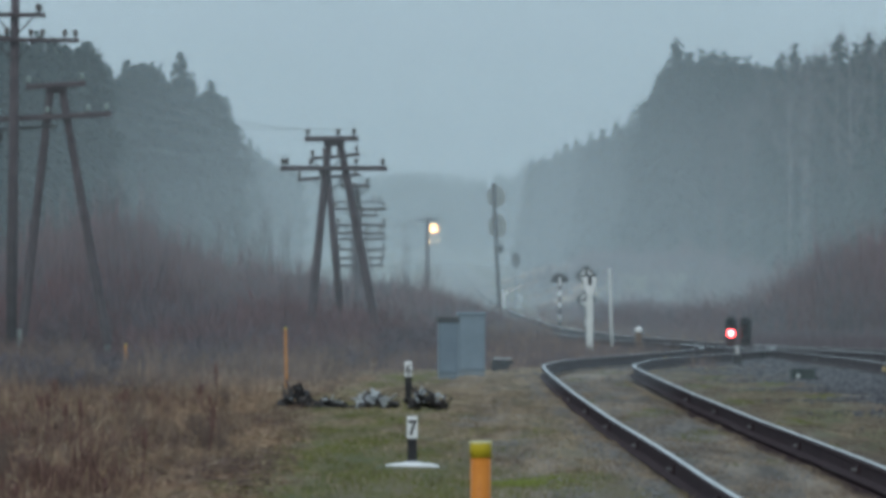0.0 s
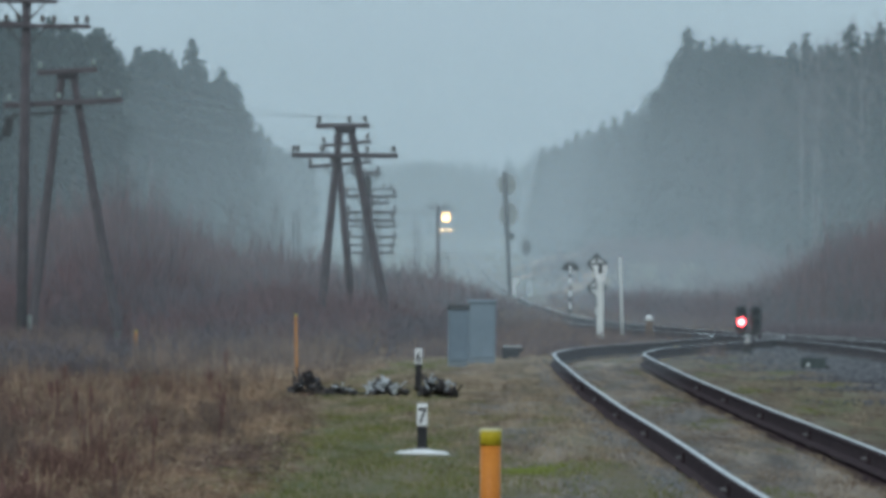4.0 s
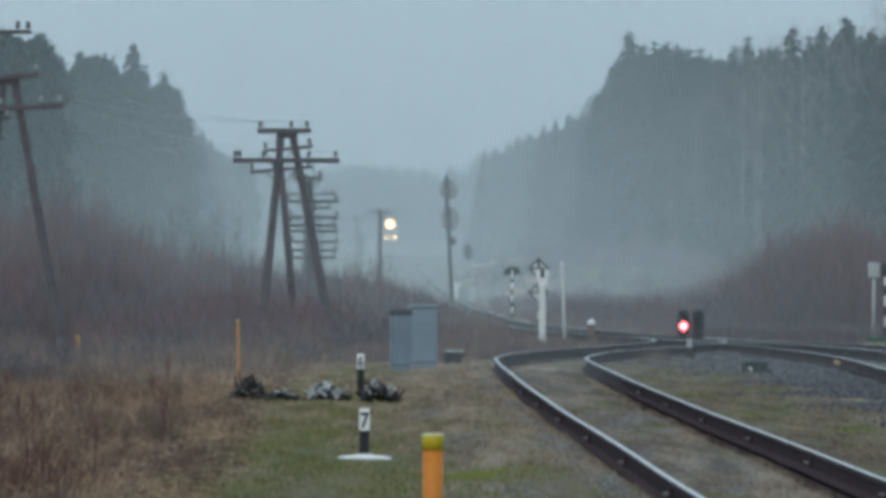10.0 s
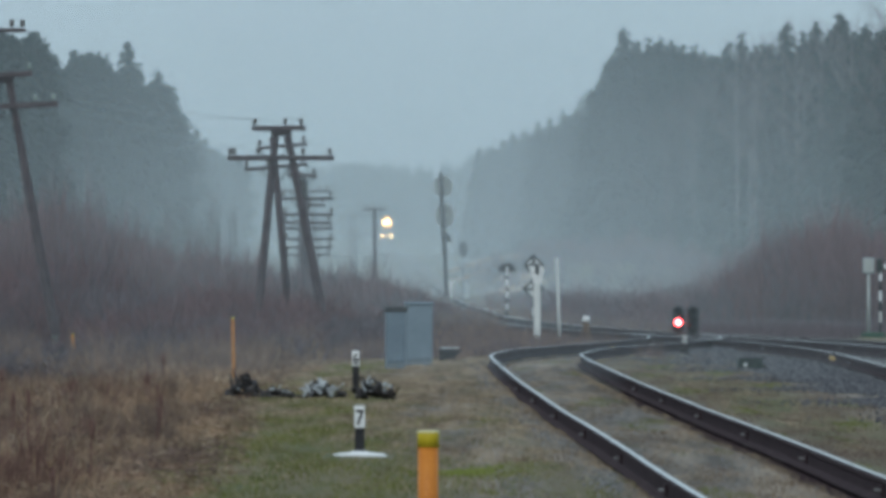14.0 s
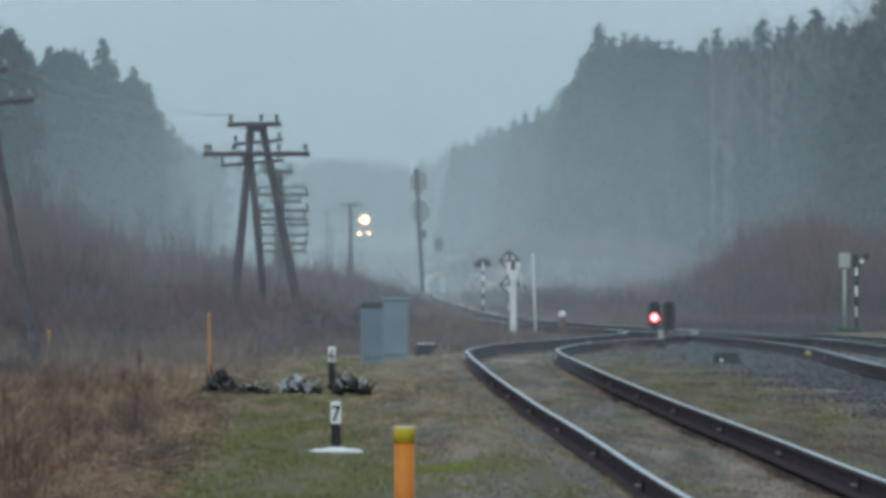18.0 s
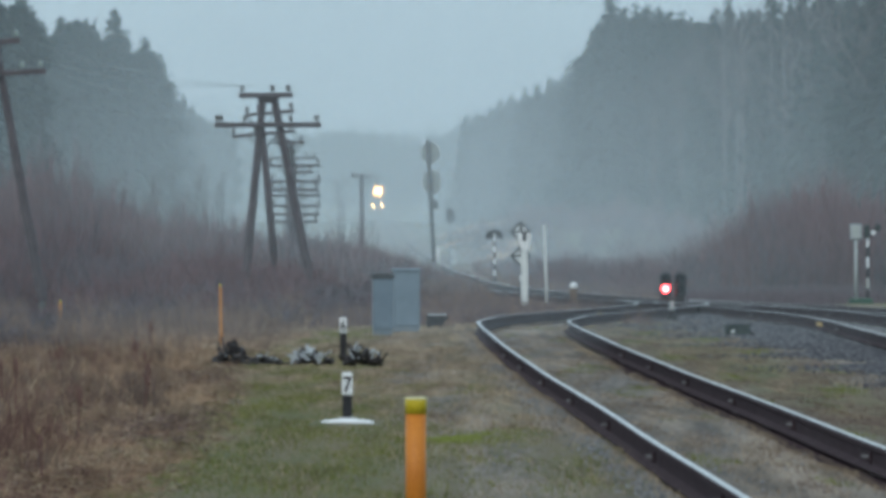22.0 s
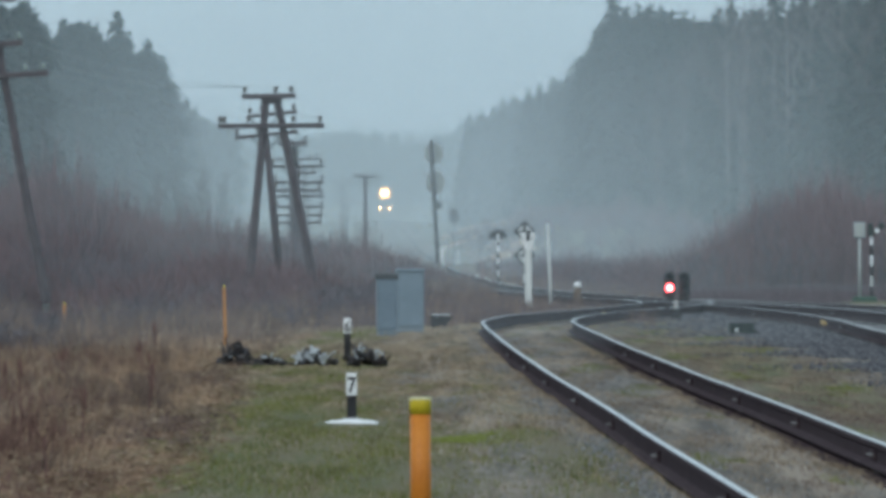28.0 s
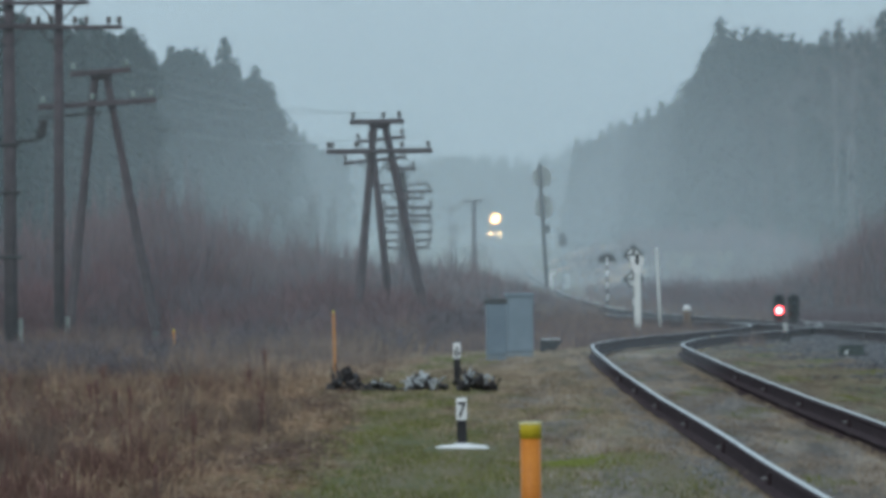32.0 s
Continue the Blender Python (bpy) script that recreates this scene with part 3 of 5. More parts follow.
EDGE_NEAR = [(23.1, 1872, 20.2), (23.0, 1782, 20.4), (23.5, 1741, 20.6), (24.7, 1741, 19.7), (25.3, 1701, 19.5), (26.0, 1664, 20.6), (26.8, 1627, 19.4), (27.7, 1627, 20.3), (28.1, 1593, 19.2), (28.4, 1560, 20.2), (28.8, 1528, 18.3), (29.0, 1497, 18.7), (23.6, 1166, 14.7), (24.3, 1162, 14.9), (25.0, 1155, 15.3), (25.7, 1152, 15.1), (26.4, 1145, 15.6), (27.1, 1138, 15.1), (27.7, 1127, 15.6)]
EDGE_WEST = [(-29.7, 1098, 14.8), (-29.4, 1114, 14.5), (-28.6, 1114, 15.0), (-28.1, 1127, 14.9), (-27.4, 1127, 14.3), (-26.9, 1138, 14.6), (-26.3, 1145, 14.3), (-25.7, 1155, 14.9), (-25.0, 1162, 14.5), (-24.3, 1166, 14.1), (-23.4, 1170, 14.4), (-35.9, 1826, 20.1), (-34.6, 1826, 19.9), (-33.8, 1872, 20.7), (-32.8, 1872, 19.8), (-32.4, 1910, 20.6), (-31.4, 1919, 19.8), (-29.8, 1919, 21.9), (-29.6, 1970, 20.3), (-29.7, 2023, 18.9), (-29.3, 2079, 20.9), (-30.1, 2202, 19.8), (-31.2, 2339, 19.4), (-33.1, 2581, 19.8), (-34.8, 2836, 20.9), (-36.1, 3043, 20.7), (-37.3, 3255, 20.3), (-37.2, 3403, 20.3), (-37.3, 3634, 20.6)]



def make_forest():
    rng = random.Random(5)
    for edge, group in ((EDGE_EAST, "conifers along the east forest edge"), (EDGE_NEAR, "conifers along the east forest edge"), (EDGE_WEST, "conifers along the west forest edge")):
        for k, (x, y, tip) in enumerate(edge):
            h = (tip - float(ground_height(x, y))) * (0.97 if y > 2100 else 1)
            if h < 18 and (k % 2 == 0 if x < 0 else k % 3 == 1):
                tree("pine_tree", x, y, h * 0.97, SPRUCE_TRUNK, PINE_MESH[k % 2], 20.1, "dark green pine with a full rounded crown", group, rng)
            else:
                tree("spruce_tree", x, y, h, SPRUCE_TRUNK, SPRUCE_MESH[k % 4], 19.75, "tall dark green spruce at the misty forest edge", group, rng)
            for j in range(7):
                f = 1 + rng.uniform(0.004, 0.04)
                out = 1 if x > 0 or y > 3000 and x > -10 else -1
                xx, yy = x * f + out * rng.uniform(-0.4, 3.8), min(y * f, 1176 + rng.uniform(0, 8)) if y < 1190 else y * f
                hh = h * rng.uniform(0.88, 0.99)
                if (k + j) % 3 != 1:
                    hh *= 0.955
                    tree("pine_tree", xx, yy, hh, SPRUCE_TRUNK, PINE_MESH[(k + j // 2) % 2], 20.1, "dark green pine with a full rounded crown", group, rng)
                else:
                    tree("spruce_tree", xx, yy, hh, SPRUCE_TRUNK, SPRUCE_MESH[(k + j + 1) % 4], 19.75, "dark green spruce among others in the misty forest", group, rng)
    # bare birches and aspens that stand before and over the spruces
    for k, (x, y, h) in enumerate([(24.0, 1760, 20.2), (26.5, 1700, 20.5), (22.2, 1800, 19.8), (28.0, 1500, 19.5), (30.5, 1380, 19.8), (24.3, 1152, 16.4), (25.3, 1150, 17.0), (26.3, 1145, 17.2), (20.5, 1830, 17.5), (18.5, 1850, 16), (25.0, 1155, 14.6), (26.0, 1580, 16), (23.0, 1650, 15), (22.6, 1700, 19.6), (23.4, 1660, 19.9), (25.2, 1630, 19.6), (25.8, 1600, 20), (26.9, 1560, 19.4), (27.6, 1530, 19.4), (24.2, 1690, 19.4), (29.3, 1440, 19.6), (24.8, 1150, 17.5), (25.6, 1148, 17.9)]):
        tree("bare_aspen_tree", x, y, h, DARK_TRUNK, BARE_MESH[k % 3], 17, "leafless tree with a fine grey crown before the spruces", "leafless trees by the forest", rng)
    for k, (x, y, h) in enumerate([(-24.6, 1290, 9.0), (-27.6, 1240, 9.5), (-20.75, 1085, 7.3), (-22.95, 1085, 6.8), (-21.9, 1085, 6.2), (-31.0, 1380, 14.5), (-22.0, 1250, 8), (-29.5, 1120, 11), (24.7, 1146, 15.5)]):
        tree("bare_birch_tree", x, y, h, BIRCH_TRUNK, SLIM_MESH if y < 1100 else BARE_MESH[k % 3], 17, "leafless pale-stemmed birch before the spruces", "leafless trees by the forest", rng)
    for k in range(26):
        x, y = -13.9 + k * 0.15 + rng.uniform(-0.15, 0.15), 985 + rng.uniform(-14, 14)
        tree("young_bare_tree", x, y, rng.uniform(3.9, 5.9), SLIM_TRUNK, SLIM_MESH, 17, "thin young leafless tree in the brush", "young leafless trees", rng)
    # the mass of woods behind the edges, and across the far end of the cutting
    g = np.random.default_rng(9)
    coarse = [t[g.random(len(t)) < 0.4] for t in SPRUCE_TRIS]
    east = smooth_path([(1290, 31), (1560, 28.4), (1740, 24.7), (1990, 20), (2230, 16.2), (2640, 16), (2940, 12.5), (3300, 9.5), (3743, 4)])
    west = smooth_path([(1290, -44), (1560, -42), (1800, -36), (1950, -31.5), (2200, -32), (2546, -36), (2940, -37), (3250, -39), (3700, -40)])
    bits = []
    for n in range(760):
        y = float(g.uniform(1350, 3700))
        right = g.random() < 0.5
        x = float(east(y)) + 2.5 + g.exponential(9) if right else float(west(y)) - 2.5 - g.exponential(9)
        top = 21.5 if right else 20.5
        bits.append((x, y, top * g.uniform(0.74, 0.97)))
    for n in range(90):
        y = float(g.uniform(1125, 1168))
        right = g.random() < 0.5
        bits.append((23.6 + 9 * float(g.random()) ** 0.7 if right else float(g.uniform(-36, -24.5)), y, (15.2 if right else 14.6) * g.uniform(0.65, 0.95)))
    near_count = len(bits)
    for n in range(280):
        x = float(g.uniform(-52, 12))
        bits.append((x, float(g.uniform(4560, 4900)), g.uniform(13, 16.6)))
    tris = []
    for k, (x, y, h) in enumerate(bits):
        t = coarse[k % 4] * (np.array([1.35, 1.35, 1]) if k < near_count else np.array([0.9, 0.9, 1])) * (h / 19.75)
        a = g.uniform(0, 6.3)
        r = np.array([[math.cos(a), -math.sin(a), 0], [math.sin(a), math.cos(a), 0], [0, 0, 1]])
        tris.append(t @ r.T + np.array([x, y, float(ground_height(x, y))]))
    tagged(new("spruce_woods", tri_mesh("spruce_woods", np.concatenate(tris), M_NEEDLE)), "dense dark spruce woods fading into the mist", "woods", kind="stuff")


make_forest()

# ---- brush: bare reddish willow and alder thickets ----


def shrub_tris(seed, height, stems):
    rng = np.random.default_rng(seed)
    out = []
    for i in range(stems):
        a, lean = rng.uniform(0, 6.3), abs(rng.normal(0, 0.14))
        p = np.array([rng.normal(0, 0.35), rng.normal(0, 0.35), -0.05])
        d = np.array([math.cos(a) * lean, math.sin(a) * lean, 1])
        h = height * rng.uniform(0.5, 1.0)
        for j in range(14):
            u = rng.uniform(0.15, 0.95)
            q = p + d * h * u
            e = d * 0.8 + rng.normal(0, 0.27, 3)
            e[2] = abs(e[2]) + 0.6
            t = q + e * h * rng.uniform(0.12, 0.32)
            s = rng.normal(0, 1, 3)
            s = np.cross(e, s)
            s *= 0.008 / np.linalg.norm(s)
            out.append([q - s, q + s, t])
        s = np.array([-math.sin(a), math.cos(a), 0]) * 0.013
        for w in (s, np.array([s[1], -s[0], 0])):
            out.append([p - w, p + w, p + d * h])
    return np.array(out)


SHRUB_TRIS = [shrub_tris(31, 2.3, 34), shrub_tris(32, 2.0, 40), shrub_tris(33, 2.4, 28)]
SHRUB_FAR = shrub_tris(34, 2.2, 16) * np.array([1.2, 1.2, 1.0])
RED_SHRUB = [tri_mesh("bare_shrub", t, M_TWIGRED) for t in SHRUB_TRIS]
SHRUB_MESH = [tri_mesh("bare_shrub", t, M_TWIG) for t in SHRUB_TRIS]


def patchy(x, y, scale, seed):
    """Smooth patches between 0 and 1."""
    u, v = x * scale, y * scale * 0.05
    f = np.sin(u * 1.3 + seed) * np.sin(v * 1.7 - seed * 2) + 0.6 * np.sin(u * 2.9 - v * 1.1 + seed * 3) + 0.4 * np.sin(u * 5.3 + v * 4.1 + seed)
    return np.clip(0.5 + 0.33 * f, 0, 1)


def west_brush(x, y):
    """Height of the thicket west of the line."""
    k = smooth_path([(-18, 2.5), (-12.4, 2.35), (-11.2, 2.6), (-10.1, 3.15), (-9.2, 2.7), (-8.0, 2.0), (-6, 1.75), (-4, 1.5), (-2, 1.1), (0, 0.8)])
    return float(k(x)) * (0.75 + 0.25 * min(1, max(0, (y - 400) / 150)))


def east_brush(x, y):
    k = smooth_path([(5, 0.3), (6.5, 0.9), (8, 1.35), (8.8, 1.9), (9.8, 2.7), (11, 2.95), (14, 2.6), (20, 2.6)])
    return float(k(x))


def blades(g, x, y, height, width, lean, away=None, lodged=0.0):
    n = len(x)
    a = g.uniform(0, 6.2832, n)
    z = ground_height(x, y) - 0.01
    root = np.stack([x, y, z], 1)
    side = np.stack([np.cos(a), np.sin(a) * 0.6, np.zeros(n)], 1) * width[:, None] * 0.5
    b = g.uniform(0, 6.2832, n) if away is None else away
    l = np.minimum(np.abs(g.normal(0, lean, n)) * height, 0.07 + 0.35 * height)
    flat = g.random(n) < lodged
    l = np.where(flat, g.uniform(0.05, 0.17, n), l)
    side[:, 2] += np.where(flat, width * 0.5, 0)
    tip = root + np.stack([np.cos(b) * l, np.sin(b) * l, np.where(flat, height * 0.35, height)], 1)
    root[:, 2] += np.where(flat, height * g.uniform(0.1, 0.7, n), 0)
    return np.stack([root - side, root + side, tip], 1)


def make_brush():
    g = np.random.default_rng(17)
    spots = []
    while len(spots) < 420:
        y = float(g.uniform(395, 552))
        x = float(g.uniform(-0.024 * y - 2.5, -1.2))
        if y < 430 and x > -3.2 or x < -7.5 and y < 480:
            continue
        spots.append((x, y, west_brush(x * 560 / y, y) * (0.42 + 0.33 * (y - 395) / 157)))
    while len(spots) < 510:
        y = float(g.uniform(375, 440))
        x = float(g.uniform(-0.024 * y - 2.5, -4.6))
        if patchy(np.array(x), np.array(y), 1.4, 6.0) < 0.3 + 0.3 * g.random():
            continue
        spots.append((x, y, float(g.uniform(0.3, 0.75))))
    for k in range(34):
        y = float(g.uniform(330, 390))
        x = y * float(g.uniform(-0.0262, -0.0192))
        spots.append((x, y, float(g.uniform(0.3, 0.62)) * min(1.0, 0.4 - (x / y + 0.0192) * 150)))
    while len(spots) < 1224:
        y = float(g.uniform(559, 770))
        x = float(g.uniform(-0.024 * y - 2.5, min(-1.2, main_line(y) - 3.0)))
        spots.append((x, y, west_brush(x * 560 / y, y) * 1.12))
    while len(spots) < 1404:
        y = float(g.uniform(760, 1250))
        x = float(g.uniform(-0.024 * y - 2, float(main_line(y)) - 5.5))
        spots.append((x, y, west_brush(x * 560 / y, y) * 1.05))
    while len(spots) < 1924:
        y = float(600 + 172 * g.random()) if g.random() < 0.6 else float(g.uniform(785, 1160))
        x = float(g.uniform(0.0085 * y, 0.0235 * y + 2))
        if x < main_line(y) + 4:
            continue
        spots.append((x, y, east_brush(x * 650 / y, y) * y / 730))
    while len(spots) < 2514:
        y = float(g.uniform(1100, 2300))
        mid = float(main_line(y))
        if g.random() < 0.6:
            x = mid + 5.5 + (0.0215 * y - mid - 5.5) * g.random()
            tall = 1.2 + 1.8 * min(1.0, (x - mid - 5) / 12)
        else:
            x = mid - 5.5 - (0.02 * y + mid) * g.random()
            tall = 1.0 + 1.9 * min(1.0, (mid - 5 - x) / 12)
        spots.append((float(x), y, tall))
    for k in range(130):  # low growth before and beside the line
        y = float(g.uniform(585, 685))
        spots.append((float(g.uniform(-2.6, min(0.5, float(main_line(y)) - 1.9))), y, float(g.uniform(0.5, 0.9))))
    for k in range(190):
        y = float(g.uniform(700, 1105))
        low = float(main_line(y)) + 3.2
        spots.append((low + (0.0095 * y - low) * float(g.random()), y, float(g.uniform(0.5, 1.15))))
    # shrubs kept low along the camera's sight line to the western A-frame's foot
    spots = [(x, y, min(h, 0.4) if y < 468 and -0.0209 < x / y < -0.017 else h) for x, y, h in spots]
    spots.sort(key=lambda s: s[1])
    rest, red = [], []
    for k, (x, y, h) in enumerate(spots):
        ruddy = float(patchy(np.array(x), np.array(y * 0.35), 0.75, 3.3)) + g.normal(0, 0.12)
        h *= g.uniform(0.68, 1.08) * (0.82 + 0.36 * ruddy)
        wide = 1.3 if y < 1100 else 2.2
        if 559 < y < 780 and k % 14 == 0:
            h, wide = h * 1.32, 0.8
        if k < 330:
            ob = new("bare_shrub", (RED_SHRUB if ruddy > 0.52 and y > 400 else SHRUB_MESH)[k % 3])
            ob.matrix_basis = pose(x, y, float(ground_height(x, y)), 0, 0, float(g.uniform(0, 360))) @ Matrix.Diagonal((1.1, 1.1, h / 2.2, 1))
            tagged(ob, "leafless reddish-brown shrub in the trackside thicket", "shrub", "leafless shrubs")
        else:
            a = g.uniform(0, 6.3)
            r = np.array([[math.cos(a), -math.sin(a), 0], [math.sin(a), math.cos(a), 0], [0, 0, 1]])
            (red if ruddy > 0.47 else rest).append(((SHRUB_TRIS[k % 3] if y < 1100 else SHRUB_FAR) * np.array([wide, wide, h / 2.2])) @ r.T + np.array([x, y, float(ground_height(x, y))]))
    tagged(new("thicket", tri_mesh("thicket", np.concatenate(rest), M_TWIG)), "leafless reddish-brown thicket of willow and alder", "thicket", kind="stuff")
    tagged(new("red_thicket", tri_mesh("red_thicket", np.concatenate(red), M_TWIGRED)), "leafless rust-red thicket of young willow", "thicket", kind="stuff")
    # bleached grass in patches on the side of the cutting
    tan = []
    for y, off, wide, long in ((1420, 6.2, 1.3, 4), (1500, 6.9, 1.0, 4), (1560, 8.6, 1.2, 4), (1700, 7.4, 1.6, 5), (1850, 9.4, 1.4, 5), (2150, 6.5, 2.0, 6), (2350, 9.5, 2.6, 7), (2550, 7.0, 2.6, 8)):
        n = 1500
        by = y + g.normal(0, long, n)
        bx = main_line(by) + off + g.normal(0, wide * 0.5, n)
        tan.append(blades(g, bx, by, g.uniform(0.15, 0.5, n), g.uniform(0.05, 0.1, n), 0.5))
    tagged(new("bleached_grass", tri_mesh("bleached_grass", np.concatenate(tan), M_STRAW)), "bleached straw grass in patches on the cutting slope", "grass", kind="stuff")


make_brush()

# ---- grass ----


field_edge = smooth_path([(100, -2.3), (142, -2.32), (220, -2.55), (293, -3.15), (340, -3.0), (400, -2.4), (480, -1.5)])


def make_grass():
    g = np.random.default_rng(23)
    # withered grass on the field: a low sward with taller tufts, straw to reddish brown
    n = 260000
    y = 95 + 330 * g.random(n) ** 0.8
    wide = 0.024 * y + 2.6
    x = field_edge(y) + 0.5 - g.random(n) ** 1.1 * (wide + field_edge(y) + 0.5)
    tall = (0.05 + 0.09 * patchy(x, y, 1.7, 1.0)) * g.uniform(0.4, 1.3, n)
    tufts = 12000
    ty = 100 + 320 * g.random(tufts) ** 0.75
    tx = field_edge(ty) + 0.2 - g.random(tufts) ** 1.1 * (0.024 * ty + 2.6 + field_edge(ty))
    size = 0.8 * g.gamma(3.0, 0.33, tufts) * np.clip((field_edge(ty) - tx) / 1.3 + 0.2, 0.12, 1)
    size *= 0.55 + 0.9 * patchy(tx, ty, 1.3, 2.0)
    tone = patchy(tx, ty, 1.1, 5.0) * 0.5 + 0.5 * np.clip((field_edge(ty) - tx - 0.8) / 1.5, 0, 1) - 0.15 * np.clip((ty - 200) / 80, 0, 1) - 0.1 + g.normal(0, 0.42, tufts)
    who = np.repeat(np.arange(tufts), 30)
    m = len(who)
    spread = 0.03 + 0.09 * size[who]
    bx, by = tx[who] + g.normal(0, 1, m) * spread, ty[who] + g.normal(0, 1, m) * spread
    high = 0.19 * size[who] * g.uniform(0.25, 1.1, m) + 0.03
    away = np.concatenate([g.uniform(0, 6.2832, n), np.arctan2(by - ty[who], bx - tx[who]) + g.normal(0, 0.5, m)])
    x, y, h = np.concatenate([x, bx]), np.concatenate([y, by]), np.concatenate([tall, high])
    t = np.concatenate([patchy(x[:n], y[:n], 1.1, 5.0) * 0.6 + g.normal(0, 0.25, n), tone[who]])
    inward = field_edge(y) - x
    keep = (g.random(len(x)) < 1 / (1 + np.exp(-(inward + 0.15) / 0.16))) & (x > -0.024 * y - 2.6) & (h > 0.02)
    x, y, h, t, away = x[keep], y[keep], h[keep], t[keep], away[keep]
    tris = blades(g, x, y, h, g.uniform(0.004, 0.009, len(x)) * (0.9 + y / 450), 1.1, away, 0.5)
    tagged(new("withered_grass", tri_mesh("withered_grass", tris[t < 0.2], M_DRY)), "withered straw-coloured grass tufts on the field", "grass", kind="stuff")
    tagged(new("dull_withered_grass", tri_mesh("dull_withered_grass", tris[(t >= 0.2) & (t < 0.38)], M_SHORTDRY)), "withered tan grass tufts on the field", "grass", kind="stuff")
    red = (t >= 0.38) & (patchy(x, y, 2.3, 8.0) + np.clip((185 - y) / 60, -0.25, 0.55) + 0.3 * np.clip(field_edge(y) - x - 1.0, -0.5, 0.7) + 0.6 * (t - 0.6) > 0.62)
    tagged(new("red_weeds", tri_mesh("red_weeds", tris[red], M_REDWEED)), "withered rust-red weeds on the field", "grass", kind="stuff")
    tagged(new("reddish_weeds", tri_mesh("reddish_weeds", tris[(t >= 0.38) & ~red], M_STALK)), "withered reddish-brown weeds on the field", "grass", kind="stuff")
    # mown turf: green in the middle, faded beside it
    n = 380000
    y = 95 + 400 * g.random(n) ** 0.9
    right = siding(y) - 0.85
    x = field_edge(y) - 0.5 + g.random(n) * (right - field_edge(y) + 0.5)
    u = (x - field_edge(y)) / (right - field_edge(y))
    keep = g.random(n) < np.clip(1.25 - 1.35 * np.clip(u - 0.34, 0, 1) + 0.7 * (patchy(x, y, 1.3, 11.0) - 0.5) * (u > 0.4), 0.08, 1)
    x, y, u = x[keep], y[keep], u[keep]
    green = patchy(x, y, 0.9, 4.0) * 0.6 + patchy(x, y, 2.9, 6.0) * 0.55 + 0.32 - np.clip(np.abs(u - 0.27) - 0.08, 0, 1) * 1.2 + 0.24 * (y < 185) - np.clip((y - 185) / 240, 0, 0.5)
    pick = g.random(len(x)) < np.clip(green * 1.5 - 0.3, 0.03, 0.82)
    clear = ~((np.abs(x + 0.906) < 0.33) & (y > 194) & (y < 202))
    x, y, u, pick = x[clear], y[clear], u[clear], pick[clear]
    h = g.uniform(0.015, 0.05, len(x)) * (0.6 + 0.9 * patchy(x, y, 2.1, 2.0))
    w = g.uniform(0.005, 0.01, len(x)) * (0.8 + y / 500)
    tagged(new("green_turf", tri_mesh("green_turf", blades(g, x[pick], y[pick], h[pick], w[pick], 0.7), M_GRASS)), "short damp green turf on the verge", "grass", kind="stuff")
    p = ~pick
    dead = p & (patchy(x, y, 2.2, 17.0) * 0.6 + patchy(x, y, 5.1, 3.0) * 0.4 > g.uniform(0.6, 1.2, len(x)))
    tagged(new("brown_turf", tri_mesh("brown_turf", blades(g, x[dead], y[dead], h[dead], w[dead], 0.7), M_STALK)), "short dead brown turf on the verge", "grass", kind="stuff")
    p &= ~dead
    tagged(new("faded_turf", tri_mesh("faded_turf", blades(g, x[p], y[p], h[p] * 1.1, w[p], 0.7), M_SHORTDRY)), "short faded straw-coloured turf on the verge", "grass", kind="stuff")
    # one fresh patch of sprouting grass
    n = 6000
    x, y = g.normal(0.14, 0.22, n), g.normal(182, 2.2, n)
    on = patchy(x, y * 3, 3.1, 2.0) > g.uniform(0.2, 0.8, n)
    tagged(new("fresh_grass", tri_mesh("fresh_grass", blades(g, x[on], y[on], g.uniform(0.02, 0.055, on.sum()), g.uniform(0.005, 0.01, on.sum()), 0.7), M_FRESH)), "patch of fresh yellow-green grass sprouting on the verge", "grass", kind="stuff")
    # weeds between and beside the rails
    n = 260000
    y = 100 + 330 * g.random(n) ** 1.5
    x = siding(y) + g.uniform(-0.72, 3.6, n)
    on = (patchy(x, y, 1.3, 7.0) + patchy(x, y, 3.7, 3.0)) * 0.5 + 0.1 * (x > siding(y) + 0.9) > g.uniform(0.25, 0.7, n)
    on &= (np.abs(np.abs(x - siding(y)) - GAUGE / 2 - 0.03) > 0.13)
    x, y = x[on], y[on]
    h = g.uniform(0.01, 0.045, len(x))
    green = patchy(x, y, 1.9, 9.0) > 0.74
    tagged(new("track_moss", tri_mesh("track_moss", blades(g, x[green], y[green], h[green], g.uniform(0.006, 0.013, green.sum()), 0.8), M_GRASS)), "thin green weeds between and beside the rails", "grass", kind="stuff")
    x, y, h = x[~green], y[~green], h[~green]
    brown = patchy(x, y, 2.6, 14.0) * 0.7 + (0.25 + 0.35 * (y < 230)) * (x > siding(y) + 0.9) + 0.2 * np.clip((210 - y) / 80, 0, 1) > g.uniform(0.3, 0.95, len(x))
    tagged(new("brown_track_weeds", tri_mesh("brown_track_weeds", blades(g, x[brown], y[brown], h[brown] * 1.3, g.uniform(0.005, 0.011, brown.sum()), 0.8), M_WEED)), "thin dead brown weeds between and beside the rails", "grass", kind="stuff")
    x, y, h = x[~brown], y[~brown], h[~brown]
    tagged(new("track_weeds", tri_mesh("track_weeds", blades(g, x, y, h, g.uniform(0.006, 0.013, len(x)), 0.8), M_SHORTDRY)), "thin faded weeds between and beside the rails", "grass", kind="stuff")
    # tufts that creep up to the rails
    n = 60000
    y = 100 + 320 * g.random(n)
    side = g.choice([-1, 1], n)
